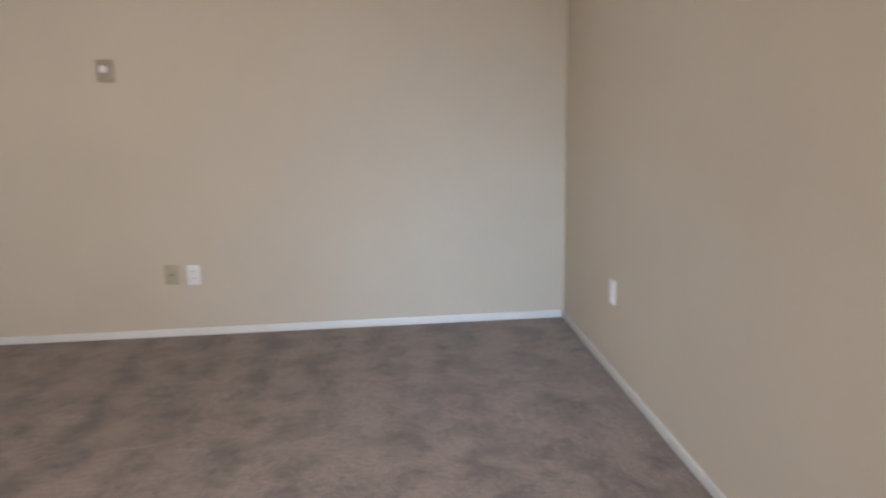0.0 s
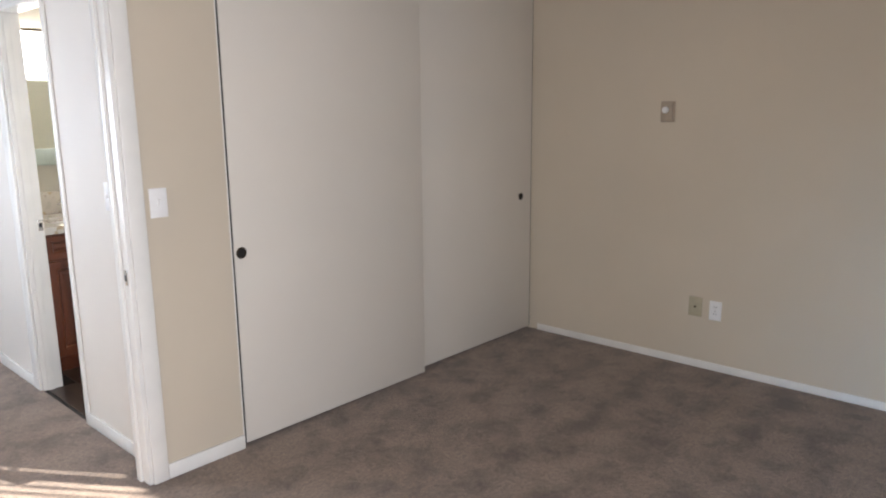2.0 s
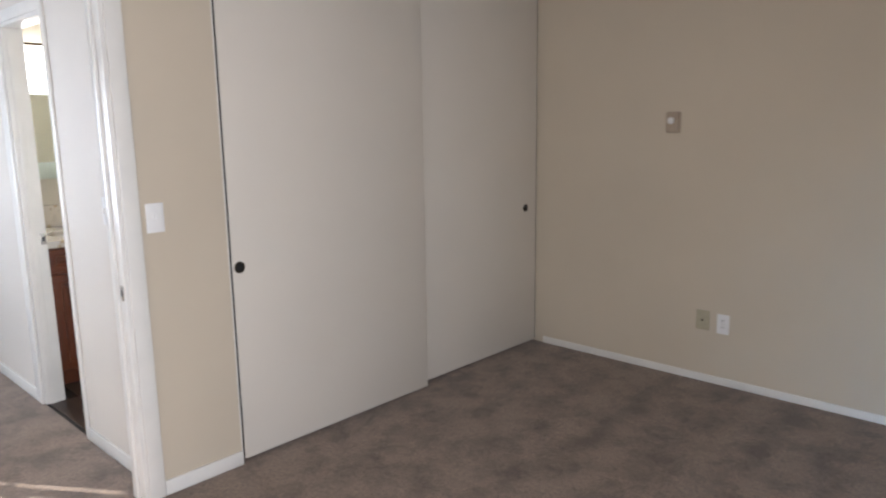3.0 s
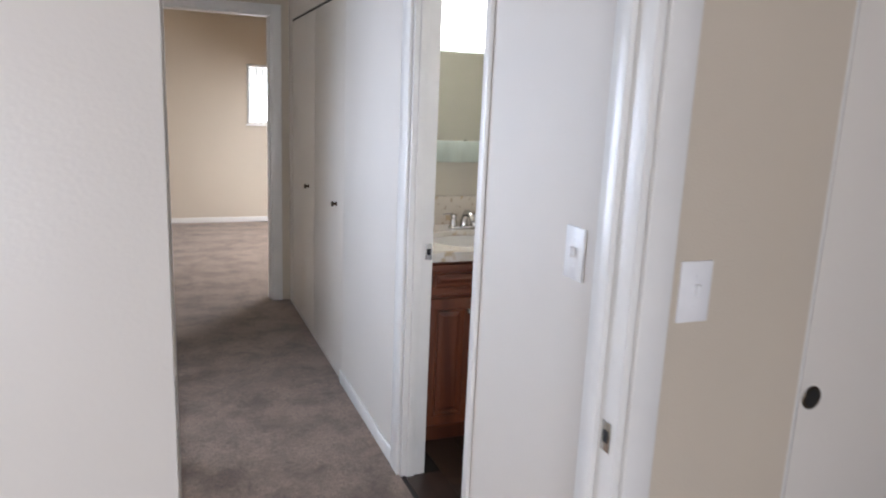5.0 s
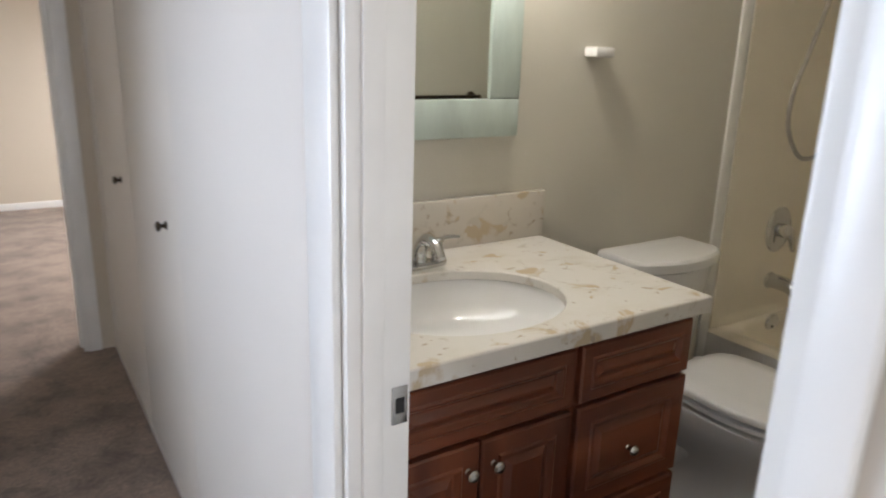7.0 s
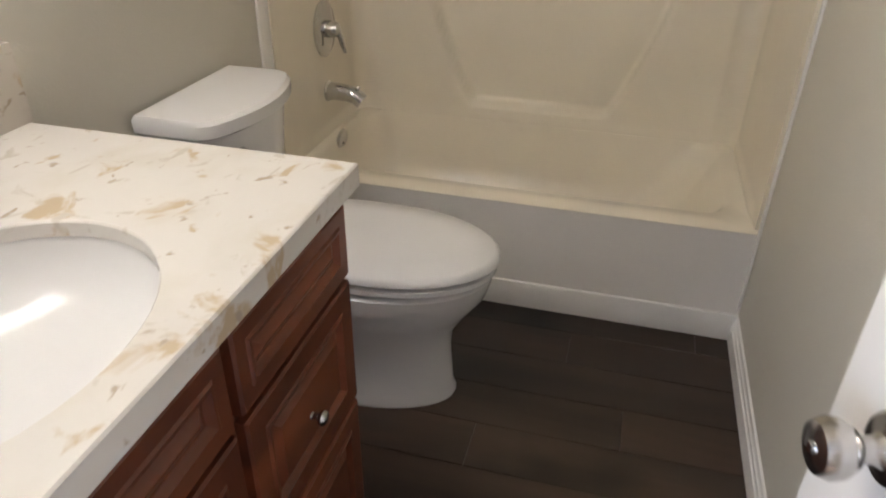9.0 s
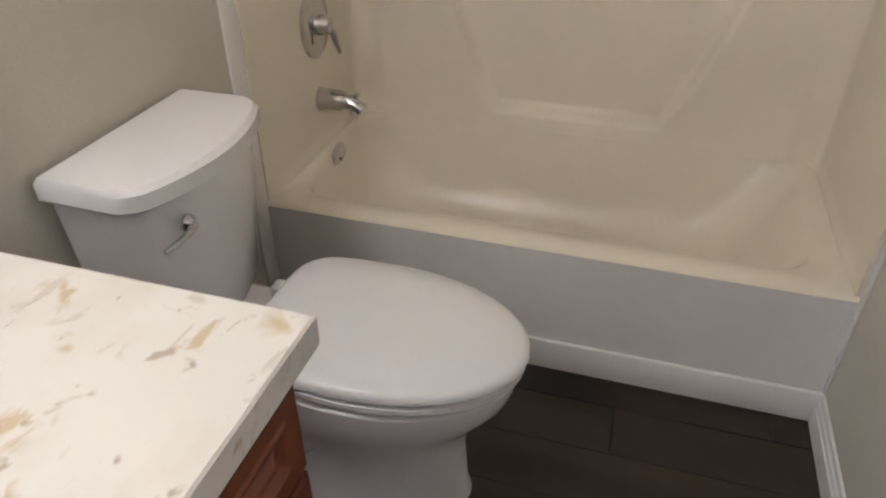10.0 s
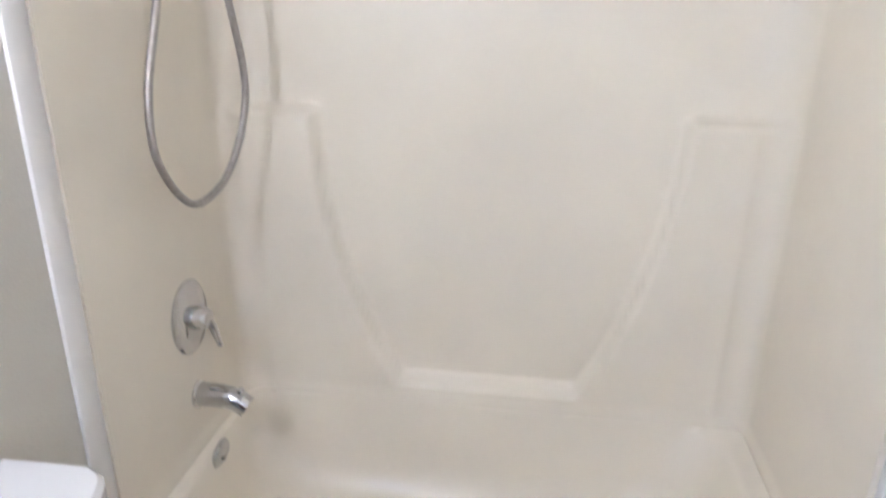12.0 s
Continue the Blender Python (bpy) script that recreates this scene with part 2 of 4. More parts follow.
BRONZE = material("dark_bronze", (0.10, 0.075, 0.05), 0.32, 0.9, vary=0.4, vary_scale=60)
CHROME = material("chrome", (0.60, 0.60, 0.60), 0.09, 1.0, vary=0.06, vary_scale=30)
NICKEL = material("brushed_nickel", (0.55, 0.53, 0.50), 0.24, 1.0, vary=0.1, vary_scale=60)
HOSE = material("grey_metal_hose", (0.40, 0.37, 0.33), 0.38, 0.8, vary=0.2, vary_scale=90)
PLASTIC_W = material("white_plastic", (0.84, 0.83, 0.82), 0.3, vary=0.03, vary_scale=40)
PLASTIC_A = material("almond_plastic", (0.46, 0.41, 0.29), 0.35, vary=0.08, vary_scale=40)
PLASTIC_T = material("taupe_plastic", (0.42, 0.34, 0.26), 0.4, vary=0.08, vary_scale=40)
STOPPER = material("dark_stopper_metal", (0.06, 0.065, 0.065), 0.25, 0.8, vary=0.2, vary_scale=60)
DARK = material("black_hole", (0.012, 0.011, 0.01), 0.7)
TUBCREAM = material("cream_fibreglass", (0.80, 0.734, 0.600), 0.26, vary=0.06, vary_scale=2.2, bump=0.03, bump_scale=30)
APRON = material("white_tub_enamel", (0.70, 0.67, 0.63), 0.25, vary=0.05, vary_scale=3, bump=0.02, bump_scale=30)
CHINA = material("white_vitreous_china", (0.73, 0.72, 0.705), 0.09, vary=0.02, vary_scale=4)
SEATP = material("white_seat_plastic", (0.72, 0.71, 0.705), 0.22, vary=0.02, vary_scale=6)
BATHWALL = material("bath_wall_paint", (0.585, 0.553, 0.472), 0.45, vary=0.05, vary_scale=1.4, bump=0.12, bump_scale=190)
QUARTZ = quartz_material("cream_quartz", (0.65, 0.62, 0.57), 0.025)
SPLASH = quartz_material("tan_flecked_quartz", (0.60, 0.55, 0.48), 0.055)
CHERRY = wood_material("cherry_cabinet_wood", (0.20, 0.060, 0.026), (0.085, 0.024, 0.012), 9.0, (1, 1, 0.14), 0.28)
CHERRY_H = wood_material("cherry_drawer_wood", (0.20, 0.060, 0.026), (0.085, 0.024, 0.012), 9.0, (0.14, 1, 1), 0.28)
PLANK = wood_material("dark_vinyl_plank", (0.056, 0.034, 0.0225), (0.017, 0.0105, 0.0072), 6.0, (1.0, 0.12, 1.0), 0.38, tint=0.22, knots=1.0)
FRAMEWASH = material("pale_washed_wood", (0.55, 0.63, 0.57), 0.5, vary=0.16, vary_scale=14, bump=0.1, bump_scale=50, stretch=(1, 1, 0.4))
GLASS_SHADE = glow("frosted_lit_glass", (1.0, 0.965, 0.92), 2.5)
BLIND = material("white_vinyl_blind", (0.82, 0.82, 0.80), 0.5, vary=0.03)
OUTSIDE = glow("bright_outdoors", (0.92, 0.96, 1.0), 0.5)
LOWERWALL = material("lower_wall_paint", (0.70, 0.63, 0.52), 0.7, vary=0.05, bump=0.1, bump_scale=190)
mirror_m = bpy.data.materials.new("mirror_silver")
mirror_m.use_nodes = True
mirror_b = mirror_m.node_tree.nodes["Principled BSDF"]
mirror_b.inputs["Base Color"].default_value = (0.86, 0.90, 0.86, 1)
mirror_b.inputs["Metallic"].default_value = 1.0
mirror_b.inputs["Roughness"].default_value = 0.02


# ---- mesh helpers ----
def bm_box(lo, hi, bevel=0.0, segments=2, bm=None):
    bm = bm or bmesh.new()
    r = bmesh.ops.create_cube(bm, size=1.0)
    c = [(a + b) / 2 for a, b in zip(lo, hi)]
    s = [abs(b - a) for a, b in zip(lo, hi)]
    for v in r["verts"]:
        v.co = Vector(tuple(v.co[i] * s[i] + c[i] for i in range(3)))
    if bevel:
        edges = {e for v in r["verts"] for e in v.link_edges}
        bmesh.ops.bevel(bm, geom=list(edges), offset=min(bevel, min(s) * 0.45), segments=segments, affect="EDGES", profile=0.5)
    return bm


def bm_boxes(boxes, bevel=0.0):
    bm = bmesh.new()
    for lo, hi in boxes:
        bm_box(lo, hi, bevel, bm=bm)
    return bm


def bm_loft(rings, close_first=True, close_last=True):
    """Closed rings of points, joined in order."""
    bm = bmesh.new()
    made = [[bm.verts.new(p) for p in ring] for ring in rings]
    n = len(made[0])
    for a, b in zip(made, made[1:]):
        for i in range(n):
            j = (i + 1) % n
            bm.faces.new((a[i], a[j], b[j], b[i]))
    if close_first:
        bm.faces.new(tuple(reversed(made[0])))
    if close_last:
        bm.faces.new(tuple(made[-1]))
    bmesh.ops.recalc_face_normals(bm, faces=bm.faces[:])
    return bm


def bm_lathe(profile, m, n=28):
    """profile: (radius, height) from bottom to top, turned about the local z axis and laid by m."""
    rings = [[m @ Vector((r * math.cos(2 * math.pi * i / n), r * math.sin(2 * math.pi * i / n), h)) for i in range(n)] for r, h in profile]
    return bm_loft(rings)


def bm_tube(points, radius, n=12):
    points = [Vector(p) for p in points]
    rings = []
    side = None
    for i, p in enumerate(points):
        d = (points[min(i + 1, len(points) - 1)] - points[max(i - 1, 0)]).normalized()
        if side is None:
            side = d.orthogonal().normalized()
        side = (side - d * side.dot(d)).normalized()
        up = d.cross(side)
        r = radius(i / (len(points) - 1)) if callable(radius) else radius
        rings.append([p + side * r * math.cos(2 * math.pi * k / n) + up * r * math.sin(2 * math.pi * k / n) for k in range(n)])
    return bm_loft(rings)


def bm_prism(outline, axis, lo, hi, bevel=0.0):
    """A flat outline of two coordinates pushed along an axis."""
    def place(p, d):
        q = [p[0], p[1]]
        q.insert(axis, d)
        return q
    bm = bm_loft([[place(p, lo) for p in outline], [place(p, hi) for p in outline]])
    if bevel:
        bmesh.ops.bevel(bm, geom=bm.edges[:], offset=bevel, segments=2, affect="EDGES", profile=0.5)
    return bm


def spline(points, steps=8):
    """Catmull-Rom through points."""
    pts = [Vector(p) for p in points]
    pts = [pts[0] * 2 - pts[1], *pts, pts[-1] * 2 - pts[-2]]
    out = []
    for a, b, c, d in zip(pts, pts[1:], pts[2:], pts[3:]):
        for k in range(steps):
            t = k / steps
            out.append(0.5 * ((2 * b) + (c - a) * t + (2 * a - 5 * b + 4 * c - d) * t * t + (3 * b - a - 3 * c + d) * t ** 3))
    out.append(pts[-2])
    return out


def mesh_object(name, bm, mat, smooth=35):
    me = bpy.data.meshes.new(name)
    for f in bm.faces:
        f.smooth = smooth > 0
    if smooth > 0:
        for e in bm.edges:
            if len(e.link_faces) == 2:
                e.smooth = e.calc_face_angle(0.0) < radians(smooth)
    bm.to_mesh(me)
    bm.free()
    for one in (mat if isinstance(mat, (list, tuple)) else (mat,)):
        me.materials.append(one)
    return new(name, me)


def base_at(name, x, y, z, label, category, group="", kind=""):
    ob = new(name)
    ob.empty_display_size = 0.05
    ob.matrix_basis = pose(x, y, z)
    return tagged(ob, label, category, group, kind)


def part(name, bm, mat, parent, label="", smooth=35):
    ob = mesh_object(name, bm, mat, smooth)
    ob.parent = parent
    if parent.type == "EMPTY":
        ob.matrix_parent_inverse = parent.matrix_basis.inverted()
    return tagged(ob, label)


def setting(name, bm, mat, label, category, smooth=35):
    return tagged(mesh_object(name, bm, mat, smooth), label, category, kind="structure")


# ---- plan ----
H = 2.44                      # ceiling
BX0, BX1, BY0 = -2.45, 2.70, -3.36   # bedroom
HL, HE = -0.87, 4.08          # hall's open side, hall's end
TUBX, TUBB = 1.95, 2.70       # tub front, tub back wall
Y0, Y1 = 0.775, 2.25          # bathroom's side walls
DX0, DX1 = -0.86, -0.06       # bedroom doorway
BD0, BD1 = 0.806, 1.452         # bathroom doorway
FD0, FD1 = -0.84, -0.11       # far doorway
DH = 2.03

# ---- floors and ceilings ----
CARPET_LABEL = "taupe brown cut-pile carpet with footprints and vacuum marks"
setting("floor_bedroom", bm_boxes([((BX0, BY0, -0.2), (BX1, 0.0, 0)), ((0.36, 0.0, -0.2), (BX1, 0.62, 0))]), CARPET, CARPET_LABEL, "carpet")
setting("floor_hall", bm_boxes([((DX0, 0.0, -0.2), (DX1, 0.12, 0)), ((HL, 0.12, -0.2), (0.0, HE, 0)), ((-1.95, 0.12, -0.2), (HL, 1.10, 0)), ((HL - 0.06, 1.10, -0.2), (HL, 1.22, 0))]),
        CARPET, "taupe carpet with scuffed pile along the hallway", "carpet")
setting("floor_far_room", bm_boxes([((FD0, HE, -0.2), (FD1, HE + 0.12, 0)), ((-2.0, HE + 0.12, -0.2), (1.4, FY, 0))]), CARPET, "taupe carpet with marks in the daylit far bedroom", "carpet")
setting("ceiling", bm_boxes([((BX0 - 0.12, BY0 - 0.12, H), (BX1 + 0.12, 0.62, H + 0.1)), ((-2.07, 0.62, H), (TUBB + 0.1, FY + 0.12, H + 0.1))]),
        CEIL, "off-white textured ceiling", "ceiling")

# ---- bedroom walls ----
setting("wall_bedroom_east", bm_box((BX1, BY0 - 0.12, 0), (BX1 + 0.12, 0.0, H)), WALL, "beige painted bedroom wall with thermostat and outlets", "wall")
setting("wall_bedroom_south", bm_boxes([((BX0 - 0.12, BY0 - 0.12, 0), (-2.30, BY0, H)), ((-0.92, BY0 - 0.12, 0), (BX1, BY0, H)), ((-2.30, BY0 - 0.12, 0), (-0.92, BY0, 0.55)), ((-2.30, BY0 - 0.12, 1.95), (-0.92, BY0, H))]), WALL, "beige painted bedroom wall with a window", "wall")
setting("wall_bedroom_west", bm_boxes([((BX0 - 0.12, BY0, 0), (BX0, -3.25, H)), ((BX0 - 0.12, -2.05, 0), (BX0, 0.0, H)), ((BX0 - 0.12, -3.25, 0), (BX0, -2.05, 0.4)), ((BX0 - 0.12, -3.25, 1.8), (BX0, -2.05, H))]),
        WALL, "beige painted bedroom wall with a window", "wall")
setting("wall_bedroom_north", bm_boxes([((BX0 - 0.12, 0.0, 0), (DX0, 0.12, H)), ((DX1, 0.0, 0), (0.36, 0.12, H)), ((DX0, 0.0, DH), (DX1, 0.12, H))]),
        WALL, "beige painted wall beside the bedroom doorway", "wall")
setting("closet_back_wall", bm_boxes([((0.12, 0.62, 0), (BX1 + 0.12, 0.70, H)), ((0.36, 0.12, 0), (0.42, 0.62, H)), ((BX1, 0.0, 0), (BX1 + 0.12, 0.62, H))]),
        WALL, "plain wall inside the closet", "wall")

# ---- hall, stairwell and far room walls ----
setting("wall_hall_right", bm_boxes([((0.0, 0.12, 0), (0.10, BD0, H)), ((0.0, BD0, DH), (0.10, BD1, H)), ((0.0, BD1, 0), (0.10, 2.45, H)),
                                     ((0.0, 2.45, 1.985), (0.10, 3.97, H)), ((0.0, 3.97, 0), (0.10, HE, H))]),
        HALLWALL, "pale painted hallway wall with a doorway", "wall")
setting("wall_hall_end", bm_boxes([((-2.07, HE, -0.2), (FD0, HE + 0.12, H)), ((FD1, HE, 0), (0.12, HE + 0.12, H)), ((FD0, HE, DH), (FD1, HE + 0.12, H))]),
        WALL, "beige painted end wall above the stairwell", "wall")
setting("wall_stair_left", bm_boxes([((-2.07, 0.12, -2.66), (-1.95, 1.5, H)), ((-2.07, 3.05, -2.66), (-1.95, HE, H)),
                                     ((-2.07, 1.5, -2.66), (-1.95, 3.05, 0.85)), ((-2.07, 1.5, 2.36), (-1.95, 3.05, H))]),
        WALL, "beige painted stairwell wall with a window", "wall")
setting("wall_far_end", bm_boxes([((-2.0, FY, 0), (0.08, FY + 0.12, H)), ((0.53, FY, 0), (1.4, FY + 0.12, H)), ((0.08, FY, 0), (0.53, FY + 0.12, 1.15)), ((0.08, FY, 1.83), (0.53, FY + 0.12, H))]),
        WALL, "beige painted end wall of the far bedroom", "wall")
setting("wall_far_sides", bm_boxes([((-2.12, HE + 0.12, 0), (-2.0, FY + 0.12, H)), ((1.4, HE + 0.12, 0), (1.52, 5.3, H)), ((1.4, 6.7, 0), (1.52, FY + 0.12, H)),
                                    ((1.4, 5.3, 0), (1.52, 6.7, 0.8)), ((1.4, 5.3, 2.0), (1.52, 6.7, H)), ((0.12, HE, 0), (1.52, HE + 0.12, H))]),
        WALL, "beige painted walls of the far bedroom", "wall")
setting("linen_closet_inside", bm_boxes([((0.12, 2.37, 0), (0.70, 2.45, H)), ((0.62, 2.45, 0), (0.70, 3.97, H)), ((0.12, 3.97, 0), (0.70, HE, H)), ((0.0, 2.45, -0.05), (0.62, 3.97, -0.001))]),
        HALLWALL, "plain walls inside the linen closet", "wall")

# ---- lower level ----
setting("floor_lower", bm_box((-3.6, 0.0, -2.76), (1.0, 7.0, -2.66)), LOWERWALL, "pale floor of the lower level", "floor")
setting("wall_lower", bm_boxes([((-3.6, 6.6, -2.66), (1.0, 6.7, -0.2)), ((-0.93, 0.0, -2.66), (-0.87, HE, -0.2)), ((0.9, HE, -2.66), (1.0, 6.6, -0.2)),
                                ((-3.6, HE, -2.66), (-3.5, 4.1, -0.2)), ((-3.6, 5.7, -2.66), (-3.5, 6.6, -0.2))]),
        LOWERWALL, "cream painted walls of the lower level", "wall")
setting("ceiling_lower", bm_box((-3.6, HE + 0.12, -0.3), (1.0, 6.7, -0.205)), CEIL, "ceiling of the lower level", "ceiling")

# ---- bathroom shell ----
setting("wall_bath_left", bm_boxes([((0.10, Y1, 0), (1.90, Y1 + 0.12, H)), ((1.90, Y1, 0), (TUBB + 0.1, Y1 + 0.12, H))]), BATHWALL, "warm grey painted bathroom wall", "wall")
setting("wall_bath_right", bm_box((0.10, 0.70, 0), (TUBB + 0.1, Y0, H)), BATHWALL, "warm grey painted bathroom wall", "wall")
setting("wall_bath_end", bm_box((TUBB, Y0, 0), (TUBB + 0.1, Y1, H)), BATHWALL, "bathroom wall behind the tub surround", "wall")


# ---- trim ----
def baseboard(name, lo, hi, label="low white painted baseboard"):
    return setting(name, bm_box(lo, hi, 0.004), TRIM, label, "baseboard")


BB = 0.065
baseboard("baseboard", (BX1 - 0.012, BY0, 0), (BX1, 0.0, 0.045))
baseboard("baseboard", (BX0, BY0, 0), (BX1 - 0.012, BY0 + 0.012, 0.045))
baseboard("baseboard", (DX1 + 0.061, -0.012, 0), (0.362, 0.0, BB))
baseboard("baseboard", (BX0, -0.012, 0), (DX0 - 0.06, 0.0, BB))
baseboard("baseboard", (-0.012, 0.14, 0), (0.0, BD0 - 0.022, BB))
baseboard("baseboard", (-0.012, BD1 + 0.085, 0), (0.0, 2.45, BB))
baseboard("baseboard", (-2.0, FY - 0.012, 0), (1.4, FY, 0.06))
setting("baseboard", bm_prism([(Y0, 0.001), (Y0 + 0.014, 0.001), (Y0 + 0.014, 0.056), (Y0 + 0.010, 0.060), (Y0 + 0.010, 0.072), (Y0 + 0.006, 0.077), (Y0 + 0.005, 0.090), (Y0, 0.095)], 0, 0.58, TUBX - 0.015),
        TRIM, "tall white bathroom baseboard with a stepped moulding", "baseboard", smooth=20)
baseboard("baseboard", (TUBX - 0.014, Y0, 0), (TUBX - 0.001, Y1, 0.095), "white baseboard along the tub front")
baseboard("baseboard", (1.0, Y1 - 0.013, 0), (TUBX - 0.014, Y1, 0.095), "tall white painted bathroom baseboard")


def casing_x(name, x0, x1, y_face, y_back, h, side_w, label, right=True, left=True):
    """Door lining and casing of a doorway that lies across x."""
    root = base_at(name, (x0 + x1) / 2, (y_face + y_back) / 2, 0, label, "door frame", kind="structure")
    t = 0.02
    part("jamb", bm_box((x0, y_face, 0), (x0 + t, y_back, h), 0.002), TRIM, root)
    part("jamb", bm_box((x1 - t, y_face, 0), (x1, y_back, h), 0.002), TRIM, root)
    part("head_jamb", bm_box((x0 + t, y_face, h - t), (x1 - t, y_back, h), 0.002), TRIM, root)
    part("door_stop", bm_box((x1 - t - 0.012, y_face + 0.055, 0), (x1 - t, y_face + 0.09, h - t), 0.002), TRIM, root)
    part("door_stop", bm_box((x0 + t, y_face + 0.055, 0), (x0 + t + 0.012, y_face + 0.09, h - t), 0.002), TRIM, root)
    for y, s in ((y_face, -1), (y_back, 1)):
        a, b = sorted((y, y + s * 0.014))
        part("casing", bm_box((x0 - side_w, a, 0), (x0 + 0.006, b, h + side_w), 0.005), TRIM, root)
        part("casing", bm_box((x1 - 0.006, a, 0), (x1 + side_w, b, h + side_w), 0.005), TRIM, root)
        part("head_casing", bm_box((x0 + 0.006, a, h - 0.006), (x1 - 0.006, b, h + side_w), 0.005), TRIM, root)
    return root


def strike_plate(root, centre, normal_axis, sign):
    """A small metal plate with a dark latch hole, let into a jamb."""
    c = Vector(centre)
    half = [0.013, 0.013, 0.030]
    half[normal_axis] = 0.0012
    plate = part("strike_plate", bm_box(c - Vector(half), c + Vector(half), 0.0008), NICKEL, root, "small metal strike plate")
    hole = [0.007, 0.007, 0.012]
    hole[normal_axis] = 0.0007
    off = Vector((0, 0, 0))
    off[normal_axis] = sign * 0.0014
    part("latch_hole", bm_box(c + off - Vector(hole), c + off + Vector(hole)), DARK, plate)


door_a = casing_x("door_frame_bedroom", DX0, DX1, 0.0, 0.12, DH, 0.06, "white painted door frame of the bedroom doorway")
strike_plate(door_a, (DX1 - 0.0215, 0.030, 0.87), 0, -1)
slab_door = base_at("bedroom_door", -1.23, -0.04, 0, "flat off-white bedroom door folded back against the wall", "door")
part("slab", bm_box((-1.605, -0.058, 0.012), (-0.832, -0.0225, 2.01), 0.002), DOORPAINT, slab_door)
for z in (0.25, 1.0, 1.78):
    part("hinge", bm_lathe([(0.006, 0), (0.006, 0.09)], pose(-0.836, -0.018, z), 12), NICKEL, slab_door)
part("knob", bm_lathe([(0.032, 0), (0.030, 0.008), (0.013, 0.014), (0.013, 0.03), (0.026, 0.044), (0.026, 0.056), (0.014, 0.064)], pose(-1.545, -0.058, 0.90, 90, 0, 0)), NICKEL, slab_door, "round metal door knob")
door_f = casing_x("door_frame_far", FD0, FD1, HE, HE + 0.12, DH, 0.055, "white painted door frame at the hallway's end")

root = base_at("door_frame_bath", 0.06, 1.11, 0, "white painted door frame of the bathroom doorway", "door frame", kind="structure")
part("jamb", bm_box((0.0, BD0, 0), (0.10, BD0 + 0.02, DH), 0.002), TRIM, root)
part("jamb", bm_box((0.0, BD1 - 0.02, 0), (0.10, BD1, DH), 0.002), TRIM, root)
part("head_jamb", bm_box((0.0, BD0 + 0.02, DH - 0.02), (0.10, BD1 - 0.02, DH), 0.002), TRIM, root)
part("door_stop", bm_box((0.020, BD1 - 0.029, 0), (0.052, BD1 - 0.02, DH - 0.02), 0.002), TRIM, root)
part("door_stop", bm_box((0.035, BD0 + 0.02, 0), (0.075, BD0 + 0.032, DH - 0.02), 0.002), TRIM, root)
part("casing", bm_box((-0.014, BD0 - 0.022, 0), (0.0, BD0 + 0.012, DH + 0.05), 0.005), TRIM, root)
part("casing", bm_box((-0.014, BD1 - 0.004, 0), (0.0, BD1 + 0.085, DH + 0.05), 0.005), TRIM, root)
part("head_casing", bm_box((-0.014, BD0 + 0.012, DH - 0.006), (0.0, BD1 - 0.004, DH + 0.05), 0.005), TRIM, root)
strike_plate(root, (0.082, BD1 - 0.0215, 0.92), 1, -1)


# ---- sliding closet doors ----
def finger_pull(root, x, y, z, r=0.026):
    m = pose(x, y, z, 90, 0, 0)
    cup = part("finger_pull", bm_lathe([(r * 0.66, -0.001), (r, 0.0), (r, 0.002), (r * 0.93, 0.0035), (r * 0.78, 0.003)], m), BRONZE, root, "round dark bronze finger pull")
    part("recess", bm_lathe([(r * 0.74, 0.0), (r * 0.74, 0.0036), (r * 0.35, 0.0038)], m), DARK, cup)


front = base_at("closet_door", 0.96, 0.03, 0, "tall off-white sliding closet door with a round pull", "closet door", "sliding closet doors")
part("panel", bm_box((0.383, 0.010, 0.012), (1.565, 0.044, 2.39), 0.002), DOORPAINT, front)
finger_pull(front, 0.416, 0.0100, 0.895)
rear = base_at("closet_door", 2.07, 0.08, 0, "tall off-white sliding closet door behind the other", "closet door", "sliding closet doors")
part("panel", bm_box((1.50, 0.068, 0.014), (2.689, 0.102, 2.39), 0.002), DOORPAINT, rear)
finger_pull(rear, 2.572, 0.0680, 0.94, 0.024)
track = base_at("closet_track", 1.5, 0.05, 2.39, "metal closet door track under the ceiling", "door track", kind="structure")
part("rail", bm_boxes([((0.362, 0.004, 2.395), (BX1, 0.112, 2.44)), ((0.362, 0.004, 2.37), (BX1, 0.007, 2.395))]), TRIM, track)
setting("closet_jamb", bm_box((0.360, 0.0, 0), (0.366, 0.119, 2.395)), TRIM, "thin jamb at the closet opening", "trim")
# dark strips in the door gaps, coloured as the shade there
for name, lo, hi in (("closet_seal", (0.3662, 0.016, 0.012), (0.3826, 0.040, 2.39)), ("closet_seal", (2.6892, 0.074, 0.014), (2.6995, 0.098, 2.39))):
    setting(name, bm_box(lo, hi), SHADOWGAP, "dark strip coloured as the shade in the gap beside the sliding closet door", "trim")


